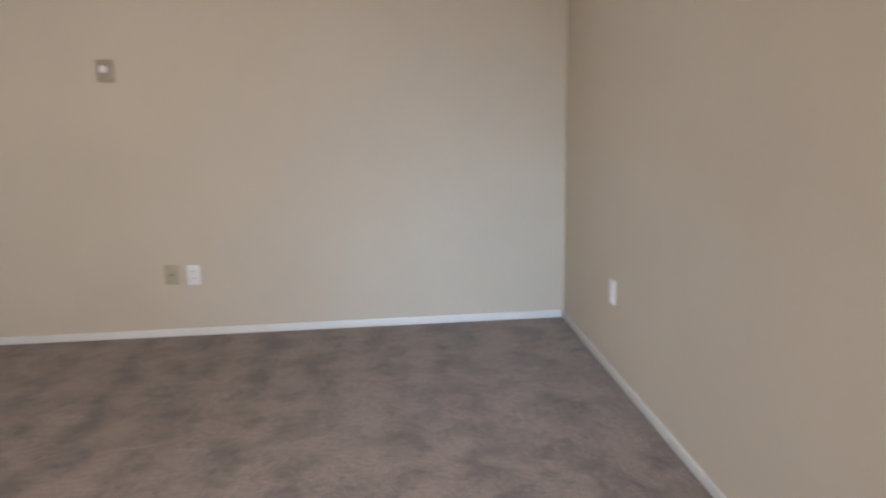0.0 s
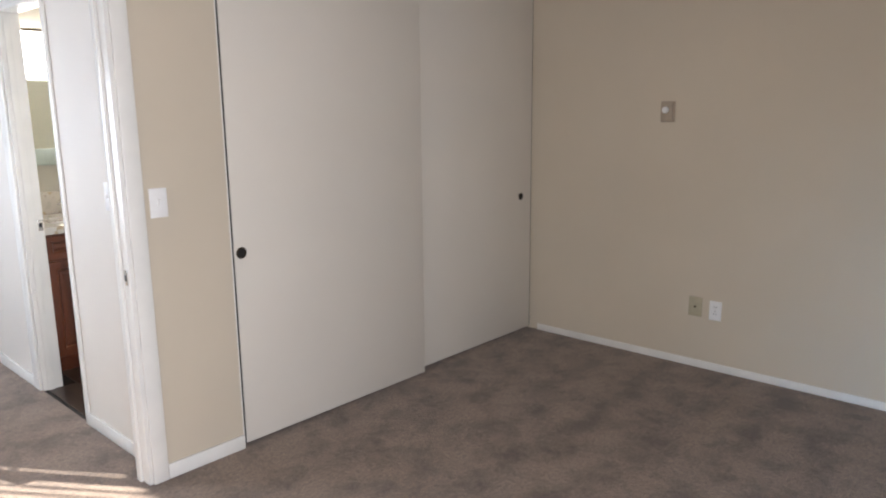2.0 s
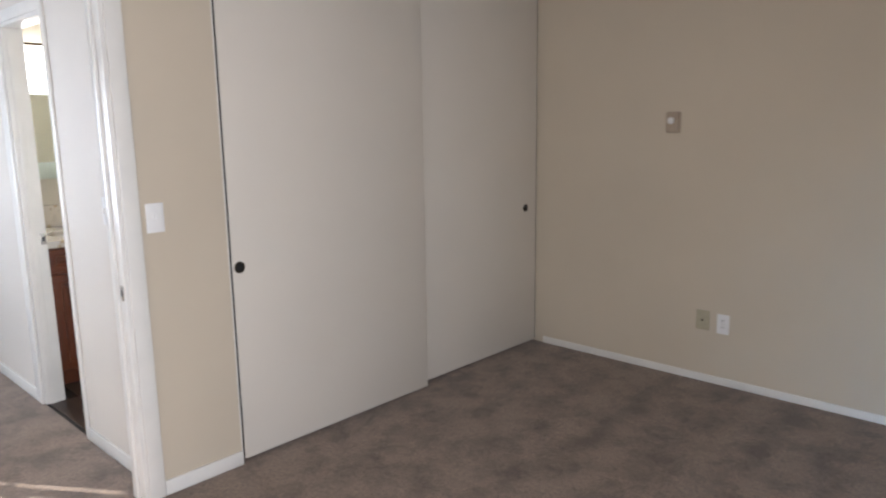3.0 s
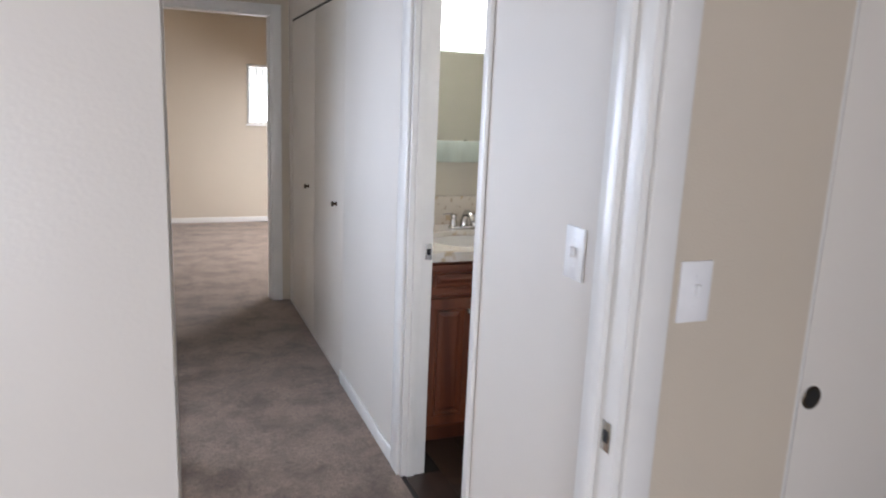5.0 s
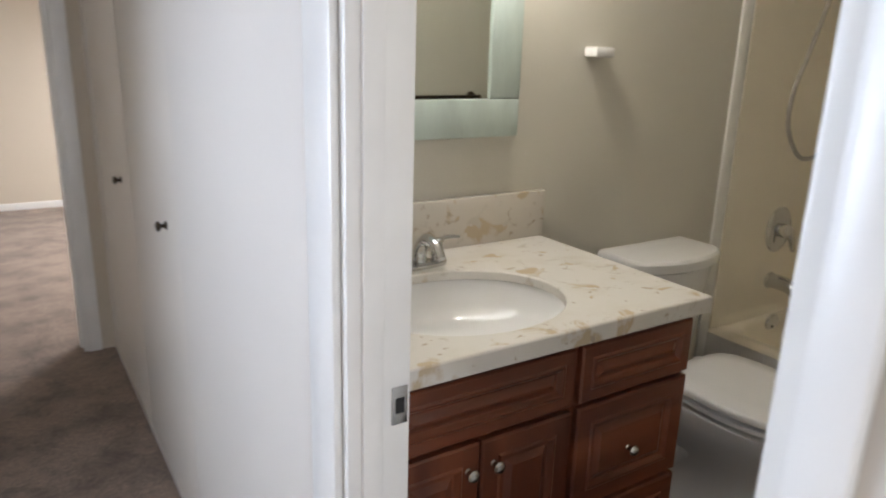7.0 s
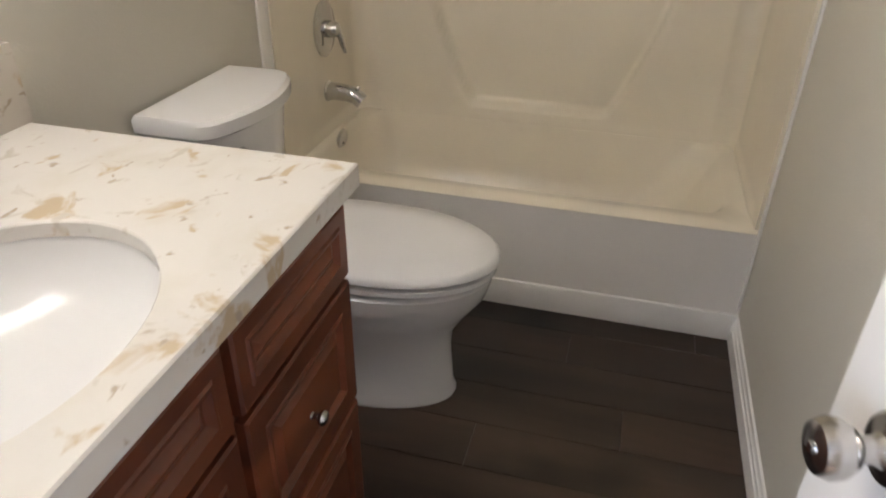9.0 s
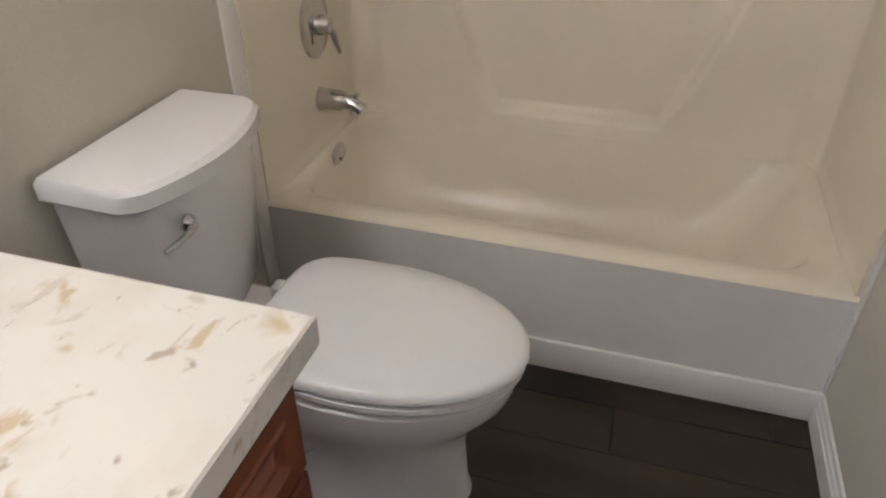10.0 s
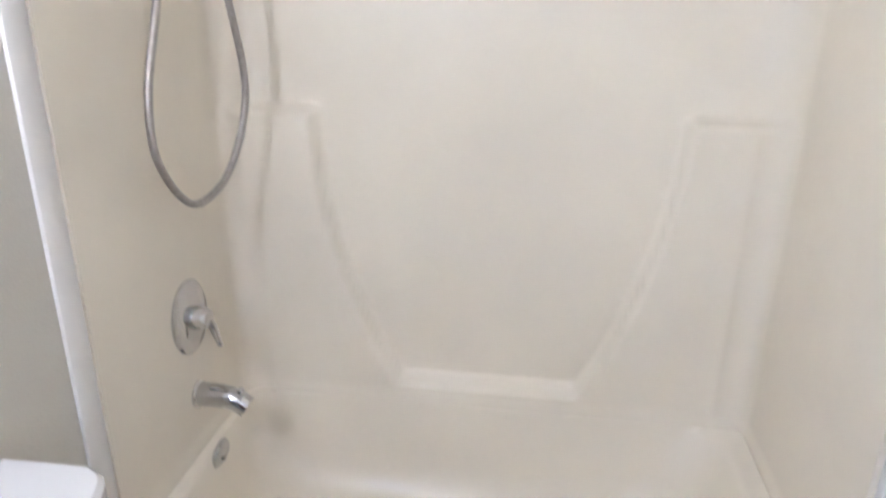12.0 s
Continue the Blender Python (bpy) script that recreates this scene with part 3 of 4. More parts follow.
# ---- wall plates ----
def plate(name, centre, u_axis, out, w, h, mat, label, category, kind_of):
    """A plate on a wall: u_axis is the wall's own direction (0 x, 1 y), out the side on which it stands."""
    c = Vector(centre)
    n_axis = 1 - u_axis

    def block(du, dz, wu, hz, d0, d1, bevel):
        lo, hi = [0, 0, 0], [0, 0, 0]
        lo[u_axis], hi[u_axis] = c[u_axis] + du - wu / 2, c[u_axis] + du + wu / 2
        a, b = sorted((c[n_axis] + out * d0, c[n_axis] + out * d1))
        lo[n_axis], hi[n_axis] = a, b
        lo[2], hi[2] = c.z + dz - hz / 2, c.z + dz + hz / 2
        return bm_box(lo, hi, bevel)
    root = base_at(name, *c, label, category)
    part("cover_plate", block(0, 0, w, h, 0.0, 0.006, 0.003), mat, root)
    if kind_of == "switch":
        part("toggle", block(0, 0.004, 0.009, 0.022, 0.006, 0.018, 0.002), mat, root)
        for dz in (0.03, -0.03):
            part("screw", block(0, dz, 0.006, 0.006, 0.006, 0.0072, 0.001), mat, root)
    elif kind_of == "outlet":
        for dz in (0.02, -0.02):
            s = part("socket", block(0, dz, 0.030, 0.028, 0.006, 0.0078, 0.002), mat, root)
            for du in (-0.006, 0.006):
                part("slot", block(du, dz + 0.003, 0.0026, 0.009, 0.0078, 0.0082, 0), DARK, s)
        part("screw", block(0, 0, 0.006, 0.006, 0.006, 0.0074, 0.001), NICKEL, root)
    elif kind_of == "cable":
        part("jack", block(0, 0, 0.012, 0.012, 0.006, 0.012, 0.003), BRONZE, root)
    elif kind_of == "double":
        for dz in (0.022, -0.022):
            part("rocker", block(0, dz, 0.020, 0.030, 0.006, 0.012, 0.003), mat, root)
        part("screw", block(0, 0.044, 0.006, 0.006, 0.006, 0.0072, 0.001), NICKEL, root)
        part("screw", block(0, -0.044, 0.006, 0.006, 0.006, 0.0072, 0.001), NICKEL, root)
    return root


plate("light_switch", (0.058, 0.0, 1.152), 0, -1, 0.072, 0.116, PLASTIC_W, "white toggle switch on the beige wall", "light switch", "switch")
plate("light_switch", (0.0, 0.306, 1.160), 1, -1, 0.075, 0.118, PLASTIC_W, "white toggle switch plate on the hallway wall", "light switch", "switch")
plate("light_switch", (-0.950, HE, 1.115), 0, -1, 0.075, 0.118, PLASTIC_W, "white light switch beside the far doorway", "light switch", "switch")
plate("cable_plate", (BX1, -1.104, 0.364), 1, -1, 0.080, 0.116, PLASTIC_A, "almond cable plate with a jack on the wall", "cable plate", "cable")
plate("power_outlet", (BX1, -1.221, 0.357), 1, -1, 0.070, 0.114, PLASTIC_W, "white double power outlet on the wall", "outlet", "outlet")
plate("power_outlet", (1.82, BY0, 0.40), 0, 1, 0.070, 0.114, PLASTIC_W, "white double power outlet on the wall", "outlet", "outlet")
TY, TH = -0.878, 1.484
thermostat = base_at("thermostat", BX1, TY, TH, "small taupe wall thermostat with a white dial", "thermostat")
part("back_plate", bm_box((BX1 - 0.008, TY - 0.042, TH - 0.059), (BX1, TY + 0.042, TH + 0.059), 0.003), PLASTIC_T, thermostat)
part("body", bm_box((BX1 - 0.028, TY - 0.036, TH - 0.053), (BX1 - 0.008, TY + 0.036, TH + 0.053), 0.006), PLASTIC_T, thermostat)
part("dial", bm_lathe([(0.019, 0), (0.019, 0.010), (0.016, 0.014), (0.006, 0.015)], pose(BX1 - 0.028, TY + 0.004, TH + 0.010, 0, -90, 0)), PLASTIC_W, thermostat, "round white dial")


# ---- windows ----
def window_unit(name, axis, at, lo, hi, z0, z1, label, mullions=1, out=1):
    """A window set in a wall. axis: the wall's normal axis; at: the wall's inner face; out: where outside lies."""
    u = 1 - axis

    def box(u0, u1, za, zb, d0, d1, bevel=0.003):
        a, b = [0, 0, za], [0, 0, zb]
        a[u], b[u] = u0, u1
        p, q = sorted((at + out * d0, at + out * d1))
        a[axis], b[axis] = p, q
        return bm_box(a, b, bevel)
    c = [0, 0, z0]
    c[u], c[axis] = (lo + hi) / 2, at
    root = base_at(name, *c, label, "window", kind="structure")
    t = 0.035
    part("window_frame", box(lo, lo + t, z0, z1, 0.05, 0.10), TRIM, root)
    part("window_frame", box(hi - t, hi, z0, z1, 0.05, 0.10), TRIM, root)
    part("window_frame", box(lo + t, hi - t, z0, z0 + t, 0.05, 0.10), TRIM, root)
    part("window_frame", box(lo + t, hi - t, z1 - t, z1, 0.05, 0.10), TRIM, root)
    for k in range(mullions):
        x = lo + (hi - lo) * (k + 1) / (mullions + 1)
        part("mullion", box(x - 0.015, x + 0.015, z0 + t, z1 - t, 0.055, 0.095), TRIM, root)
    part("window_sill", box(lo - 0.02, hi + 0.02, z0 - 0.02, z0 - 0.001, -0.025, 0.05), TRIM, root)
    return root


window_unit("window_bedroom", 1, BY0, -2.30, -0.92, 0.55, 1.95, "wide white framed bedroom window", out=-1)
window_unit("window_bedroom_west", 0, BX0, -3.25, -2.05, 0.4, 1.8, "white framed bedroom side window", out=-1)
window_unit("window_stair", 0, -1.95, 1.5, 3.05, 0.85, 2.36, "white framed window above the stairs", out=-1)
window_unit("window_far", 1, FY, 0.08, 0.53, 1.15, 1.83, "small bright window with white vertical blinds", 0, out=1)
# unseen, added as the opening for the far side lamp
window_unit("window_far_side", 0, 1.4, 5.3, 6.7, 0.8, 2.0, "unseen white framed side window of the far bedroom", out=1)
blinds = base_at("vertical_blind", 0.305, FY + 0.03, 1.15, "white vertical blinds drawn across a small window", "blinds")
part("head_rail", bm_box((0.085, FY + 0.012, 1.795), (0.525, FY + 0.045, 1.825), 0.004), BLIND, blinds)
for k in range(6):
    x = 0.117 + k * 0.075
    slat = bm_box((-0.036, -0.001, 0), (0.036, 0.001, 0.625))
    slat.transform(pose(x, FY + 0.035, 1.165, 0, 0, 58))
    part("slat", slat, BLIND, blinds)
stair_blind = base_at("vertical_blind", -1.94, 2.3, 0.86, "white vertical blinds partly turned across the stair window", "blinds")
for k in range(16):
    slat = bm_box((-0.0475, -0.001, 0), (0.0475, 0.001, 1.44))
    slat.transform(pose(-1.985, 1.555 + k * 0.095, 0.868, 0, 0, 114))
    part("slat", slat, BLIND, stair_blind)
# daylight beyond the far windows
tagged(mesh_object("backdrop", bm_boxes([((-0.6, FY + 0.9, 0.6), (1.2, FY + 0.92, 2.6))]), OUTSIDE), "bright hazy daylight outside the window", "backdrop", kind="structure")

# ---- linen closet ----
for y0, y1, yk in ((2.455, 3.205, 2.620), (3.215, 3.965, 3.385)):
    d = base_at("linen_closet_door", 0.02, (y0 + y1) / 2, 0, "flat off-white linen closet door with a small dark knob", "closet door", "linen closet doors")
    part("panel", bm_box((0.004, y0, 0.012), (0.038, y1, 1.972), 0.002), DOORPAINT, d)
    m = pose(0.004, yk, 0.93, 0, -90, 0)
    part("knob", bm_lathe([(0.013, 0), (0.013, 0.003), (0.006, 0.006), (0.006, 0.014), (0.014, 0.019), (0.015, 0.025), (0.009, 0.029)], m, 20), BRONZE, d, "small dark metal knob")
# the gap's shade is a solid dark strip over the doors
setting("linen_gap_shade", bm_box((0.006, 2.452, 1.974), (0.05, 3.968, 1.984)), SHADOWGAP, "dark strip coloured as the shade in the gap above the linen closet doors", "trim")

# ---- hall railing ----
RY0, RZ = 1.165, 1.005
rail = base_at("hall_railing", HL - 0.02, 2.6, 0, "white painted wooden railing with square balusters", "railing")
RX = HL
part("newel_post", bm_box((RX - 0.024, RY0, 0.0), (RX + 0.020, RY0 + 0.044, RZ - 0.035), 0.004), TRIM, rail)
part("top_rail", bm_box((RX - 0.027, RY0 - 0.010, RZ - 0.035), (RX + 0.023, HE, RZ), 0.006), TRIM, rail)
for k in range(13):
    y = 1.405 + k * 0.207
    part("baluster", bm_box((RX - 0.013, y - 0.011, 0.05), (RX + 0.009, y + 0.011, RZ - 0.035), 0.002), TRIM, rail)
setting("hall_curb", bm_box((RX - 0.03, RY0 + 0.044, -0.25), (RX + 0.024, HE, 0.05), 0.004), TRIM, "white painted curb along the stairwell edge", "trim")

# ---- stairs and their handrail ----
stairs = base_at("stairs", -1.43, 1.1, -2.66, "carpeted stairs going down beside the hallway", "stairs", kind="structure")
for k in range(14):
    z, y = -0.19 * (k + 1), 1.10 + 0.25 * k
    if z > -2.66:
        part("step", bm_box((-1.95, y, max(z - 0.5, -2.66)), (-0.93, y + 0.28, z), 0.012), CARPET, stairs)
hand = base_at("stair_handrail", -1.0, 1.25, 0, "white painted stair handrail with balusters", "railing")
part("newel_post", bm_box((-1.010, 1.30, -0.35), (-0.974, 1.336, 0.70), 0.004), TRIM, hand)
bm = bm_box((-0.024, 0, -0.025), (0.024, 2.6, 0.018), 0.006)
bm.transform(pose(-0.992, 1.285, 0.712, -37.2, 0, 0))
part("top_rail", bm, TRIM, hand)
bm = bm_box((-0.016, 0, -0.02), (0.016, 2.6, 0.02), 0.004)
bm.transform(pose(-0.992, 1.33, 0.02, -37.2, 0, 0))
part("bottom_rail", bm, TRIM, hand)
part("tie_rail", bm_box((-0.974, 1.302, 0.595), (-0.90, 1.334, 0.615), 0.003), TRIM, hand)
for k in range(10):
    y = 1.48 + k * 0.19
    z = 0.70 - (y - 1.285) * math.tan(radians(37.2))
    part("baluster", bm_box((-1.003, y - 0.011, z - 0.70), (-0.981, y + 0.011, z), 0.002), TRIM, hand)

# ---- bathroom door ----
bath_door = base_at("bathroom_door", 0.13, Y0 + 0.06, 0, "white bathroom door standing open with a metal knob", "door")
SWING = 12
m = pose(0.042, BD0 + 0.058, 0, 0, 0, SWING)
bm = bm_box((0.0, -0.035, 0.012), (0.575, 0.0, 2.0), 0.003)
bm.transform(m)
part("slab", bm, TRIM, bath_door)
km = m @ pose(0.487, 0.0, 0.935, -90, 0, 0) @ Matrix.Scale(0.9, 4)
knob = part("door_knob", bm_lathe([(0.033, 0.0), (0.034, 0.004), (0.030, 0.009), (0.016, 0.013), (0.0125, 0.018), (0.0125, 0.030), (0.020, 0.036), (0.0265, 0.046), (0.0275, 0.056), (0.023, 0.066), (0.014, 0.069)], km), NICKEL, bath_door, "round satin metal door knob")
part("lock_button", bm_lathe([(0.007, 0.0685), (0.007, 0.072), (0.005, 0.073)], km, 16), CHROME, knob)

# ---- vanity ----
VX0, VX1, VF, CT = 0.135, 1.030, 1.600, 0.876
cab = base_at("vanity_cabinet", 0.57, 1.93, 0, "dark cherry wood vanity cabinet with raised panel doors", "cabinet")
FY0 = VF + 0.028
for name, lo, hi in (("side_panel", (VX0 + 0.005, FY0, 0.09), (VX0 + 0.022, Y1 - 0.002, CT - 0.042)), ("side_panel", (VX1 - 0.062, FY0, 0.09), (VX1 - 0.045, Y1 - 0.002, CT - 0.042)),
                     ("face_frame", (VX0 + 0.022, FY0, 0.09), (VX1 - 0.062, FY0 + 0.018, CT - 0.042)), ("back_panel", (VX0 + 0.022, Y1 - 0.012, 0.09), (VX1 - 0.062, Y1 - 0.002, CT - 0.042)),
                     ("bottom_panel", (VX0 + 0.022, FY0 + 0.018, 0.09), (VX1 - 0.062, Y1 - 0.012, 0.108)), ("toe_kick", (VX0 + 0.005, FY0 + 0.06, 0.001), (VX1 - 0.045, Y1 - 0.002, 0.09))):
    part(name, bm_box(lo, hi), CHERRY, cab)


def raised_panel(name, x0, x1, z0, z1, mat, parent, label=""):
    """A cabinet front with a frame, a moulded groove and a raised middle field, as one piece."""
    f = min(0.045, (z1 - z0) * 0.24)

    def rect(inset, depth):
        return [(x0 + inset, FY0 - depth, z0 + inset), (x1 - inset, FY0 - depth, z0 + inset), (x1 - inset, FY0 - depth, z1 - inset), (x0 + inset, FY0 - depth, z1 - inset)]
    rings = [rect(0, 0.001), rect(0, 0.015), rect(0.004, 0.019), rect(f - 0.004, 0.019), rect(f, 0.022), rect(f + 0.005, 0.022), rect(f + 0.008, 0.017), rect(f + 0.013, 0.012),
             rect(f + 0.018, 0.012), rect(f + 0.030, 0.018), rect(f + 0.033, 0.020)]
    return part(name, bm_loft(rings), mat, parent, label, smooth=20)


def cab_knob(x, z, parent):
    part("knob", bm_lathe([(0.008, 0), (0.005, 0.004), (0.005, 0.012), (0.012, 0.017), (0.0135, 0.022), (0.010, 0.027), (0.004, 0.029)], pose(x, FY0 - 0.018, z, 90, 0, 0), 18), NICKEL, parent, "small satin metal knob")


raised_panel("drawer_front", 0.148, 0.610, 0.690, 0.824, CHERRY_H, cab)
da = raised_panel("door", 0.148, 0.368, 0.11, 0.677, CHERRY, cab)
cab_knob(0.340, 0.620, da)
db = raised_panel("door", 0.374, 0.610, 0.11, 0.677, CHERRY, cab)
cab_knob(0.403, 0.620, db)
raised_panel("drawer_front", 0.630, 0.985, 0.690, 0.824, CHERRY_H, cab)
for z0, z1, zk in ((0.418, 0.677, 0.535), (0.11, 0.405, 0.262)):
    dr = raised_panel("drawer", 0.630, 0.985, z0, z1, CHERRY_H, cab)
    cab_knob(0.800, zk, dr)

# counter with an oval opening
SX, SY, SA, SB = 0.492, 1.862, 0.250, 0.202
DY = SY + 0.025
N = 48


def oval(a, b, z, cx=SX, cy=SY):
    return [(cx + a * math.cos(2 * math.pi * i / N), cy + b * math.sin(2 * math.pi * i / N), z) for i in range(N)]


def square_ring(x0, y0, x1, y1, z, cx=SX, cy=SY):
    """Points of a rectangle seen from (cx, cy) in the same order as oval's, corners kept."""
    out = []
    for i in range(N):
        c, s = math.cos(2 * math.pi * i / N), math.sin(2 * math.pi * i / N)
        k = min((x1 - cx) / c if c > 1e-9 else 1e9, (x0 - cx) / c if c < -1e-9 else 1e9, (y1 - cy) / s if s > 1e-9 else 1e9, (y0 - cy) / s if s < -1e-9 else 1e9)
        out.append([cx + k * c, cy + k * s, z])
    for x in (x0, x1):
        for y in (y0, y1):
            j = min(range(N), key=lambda i: (out[i][0] - x) ** 2 + (out[i][1] - y) ** 2)
            out[j][0], out[j][1] = x, y
    return out


counter = base_at("countertop", 0.57, 1.92, CT, "cream quartz countertop with tan flecks on the vanity", "countertop")
top = bm_loft([oval(SA, SB, CT - 0.024), square_ring(VX0, VF, VX1, Y1 - 0.001, CT - 0.04), square_ring(VX0, VF, VX1, Y1 - 0.001, CT - 0.003),
               square_ring(VX0 + 0.003, VF + 0.003, VX1 - 0.003, Y1 - 0.002, CT), oval(SA + 0.003, SB + 0.003, CT), oval(SA, SB, CT - 0.003), oval(SA, SB, CT - 0.024)], False, False)
bmesh.ops.remove_doubles(top, verts=top.verts[:], dist=1e-5)
part("slab", top, QUARTZ, counter)
part("backsplash", bm_box((VX0, Y1 - 0.021, CT + 0.0005), (VX1 + 0.004, Y1 - 0.001, CT + 0.143), 0.002), SPLASH, counter, "more heavily flecked tan backsplash")
sink = base_at("sink", SX, SY, CT - 0.17, "white oval undermount sink with a metal drain", "sink")
bowl = bm_loft([oval(SA + 0.012, SB + 0.012, CT - 0.0275), oval(SA + 0.004, SB + 0.004, CT - 0.0262), oval(SA - 0.005, SB - 0.004, CT - 0.044), oval(SA * 0.92, SB * 0.91, CT - 0.082),
                oval(SA * 0.70, SB * 0.68, CT - 0.112, SX, SY + 0.010), oval(SA * 0.38, SB * 0.38, CT - 0.121, SX, SY + 0.040), oval(0.027, 0.027, CT - 0.126, SX, DY), oval(0.027, 0.027, CT - 0.145, SX, DY),
                oval(SA * 0.74, SB * 0.74, CT - 0.127, SX, SY + 0.010), oval(SA * 0.97, SB * 0.97, CT - 0.09), oval(SA + 0.012, SB + 0.012, CT - 0.036)], False, False)
part("bowl", bowl, CHINA, sink, smooth=60)
drain = part("drain", bm_lathe([(0.033, 0), (0.034, 0.002), (0.029, 0.004), (0.024, 0.003)], pose(SX, DY, CT - 0.1265)), CHROME, sink, "chrome drain with a dark stopper")
part("stopper", bm_lathe([(0.023, 0.003), (0.023, 0.008), (0.017, 0.011), (0.004, 0.012)], pose(SX, DY, CT - 0.1265)), STOPPER, drain)

# ---- faucet ----
fx, fy = SX + 0.030, 2.115
faucet = base_at("faucet", fx, fy, CT, "chrome two-handle faucet behind the sink", "faucet")
part("base_plate", bm_loft([[(fx + w * math.cos(a), fy + d * math.sin(a), z) for a in (2 * math.pi * i / 32 for i in range(32))] for w, d, z in ((0.082, 0.026, CT + 0.001), (0.082, 0.026, CT + 0.010), (0.076, 0.021, CT + 0.016))]), CHROME, faucet)
part("spout", bm_tube(spline([(fx, fy, CT + 0.012), (fx, fy - 0.002, CT + 0.05), (fx, fy - 0.03, CT + 0.082), (fx, fy - 0.075, CT + 0.078), (fx, fy - 0.105, CT + 0.050)]), lambda t: 0.019 - 0.008 * t, 16), CHROME, faucet)
for s in (-1, 1):
    h = part("handle", bm_lathe([(0.019, 0.0), (0.018, 0.02), (0.013, 0.035), (0.016, 0.045), (0.014, 0.055), (0.006, 0.060)], pose(fx + s * 0.055, fy, CT + 0.014), 20), CHROME, faucet)
    part("lever", bm_tube(spline([(fx + s * 0.055, fy, CT + 0.064), (fx + s * 0.080, fy - 0.006, CT + 0.074), (fx + s * 0.115, fy - 0.010, CT + 0.072)]), lambda t: 0.0075 - 0.003 * t, 10), CHROME, h)

# ---- mirror and light ----
MX0, MX1, MZ0, MZ1 = 0.22, 0.905, 1.190, 1.775
mirror = base_at("framed_mirror", 0.56, Y1, MZ0, "mirror in a pale green washed wooden frame above the vanity", "mirror")
fw = 0.105
part("frame", bm_box((MX0, Y1 - 0.03, MZ0), (MX1, Y1 - 0.001, MZ0 + fw), 0.004), FRAMEWASH, mirror)
part("frame", bm_box((MX0, Y1 - 0.03, MZ1 - 0.06), (MX1, Y1 - 0.001, MZ1), 0.004), FRAMEWASH, mirror)
part("frame", bm_box((MX0, Y1 - 0.03, MZ0 + fw), (MX0 + fw, Y1 - 0.001, MZ1 - 0.06), 0.004), FRAMEWASH, mirror)
part("frame", bm_box((MX1 - fw, Y1 - 0.03, MZ0 + fw), (MX1, Y1 - 0.001, MZ1 - 0.06), 0.004), FRAMEWASH, mirror)
part("glass", bm_box((MX0 + fw, Y1 - 0.022, MZ0 + fw), (MX1 - fw, Y1 - 0.018, MZ1 - 0.06)), mirror_m, mirror)
lamp = base_at("vanity_light", 0.5, Y1, 1.75, "lit frosted glass vanity light with a dark metal bar", "wall lamp")
part("shade", bm_box((0.16, Y1 - 0.155, 1.735), (0.84, Y1 - 0.035, 2.0), 0.03, 4), GLASS_SHADE, lamp, "glowing frosted glass shade")
# invented cap between the shade and the added point light
part("added_cap", bm_lathe([(0.030, 0.0), (0.030, 0.005), (0.016, 0.008)], pose(0.839, Y1 - 0.135, 1.90, 0, 90, 0), 20), BRONZE, lamp)
part("bar", bm_box((0.13, Y1 - 0.11, 2.004), (0.87, Y1 - 0.08, 2.022), 0.004), BRONZE, lamp)
part("wall_plate", bm_box((0.40, Y1 - 0.034, 1.82), (0.60, Y1 - 0.001, 1.98), 0.006), BRONZE, lamp)
for x in (0.28, 0.72):
    part("finial", bm_lathe([(0.010, 0), (0.022, 0.012), (0.024, 0.024), (0.012, 0.034), (0.004, 0.04)], pose(x, Y1 - 0.095, 2.02), 18), BRONZE, lamp)
holder = base_at("wall_hook", 1.2, Y1, 1.43, "white ceramic towel bar bracket on the wall", "bracket")
part("bracket", bm_box((1.165, Y1 - 0.055, 1.415), (1.245, Y1, 1.445), 0.008), CHINA, holder)
towel = base_at("towel_bar", 1.5, Y0, 1.20, "dark metal towel bar on the bathroom wall", "towel bar")
part("bar", bm_tube([(1.18, Y0 + 0.07, 1.20), (1.76, Y0 + 0.07, 1.20)], 0.009, 14), BRONZE, towel)
for x in (1.19, 1.75):
    part("bracket", bm_lathe([(0.024, 0), (0.024, 0.006), (0.010, 0.012), (0.010, 0.07), (0.013, 0.078)], pose(x, Y0, 1.20, -90, 0, 0), 18), BRONZE, towel)

# ---- toilet ----
TX = 1.49
toilet = base_at("toilet", TX, 1.85, 0, "white two-piece toilet with the lid closed", "toilet")


def egg(w, yb, yf, z, cx=TX, n=40, square=2.0):
    """An egg-shaped ring, blunt at the back (yb) and round at the front (yf)."""
    out = []
    ym = yb - (yb - yf) * 0.42
    for i in range(n):
        a = 2 * math.pi * i / n
        c, s = math.cos(a), math.sin(a)
        k = 2.0 if s < 0 else square
        x = w * math.copysign(abs(c) ** (2 / k), c)
        y = ym + (ym - yf if s < 0 else yb - ym) * math.copysign(abs(s) ** (2 / k), s)
        out.append((cx + x, y, z))
    return out


TB = 2.02
part("bowl", bm_loft([egg(0.133, 2.05, 1.540, 0.0, square=4), egg(0.135, 2.05, 1.538, 0.010, square=4), egg(0.129, 2.04, 1.547, 0.022, square=4), egg(0.126, 2.03, 1.555, 0.16, square=3.5),
                      egg(0.136, 2.02, 1.550, 0.215, square=3), egg(0.160, 2.0, 1.512, 0.275, square=2.6), egg(0.182, 1.985, 1.468, 0.335, square=2.5), egg(0.188, 1.98, 1.455, 0.375, square=2.5),
                      egg(0.189, 1.98, 1.453, 0.392, square=2.5), egg(0.181, 1.975, 1.460, 0.399, square=2.5)]), CHINA, toilet, smooth=50)
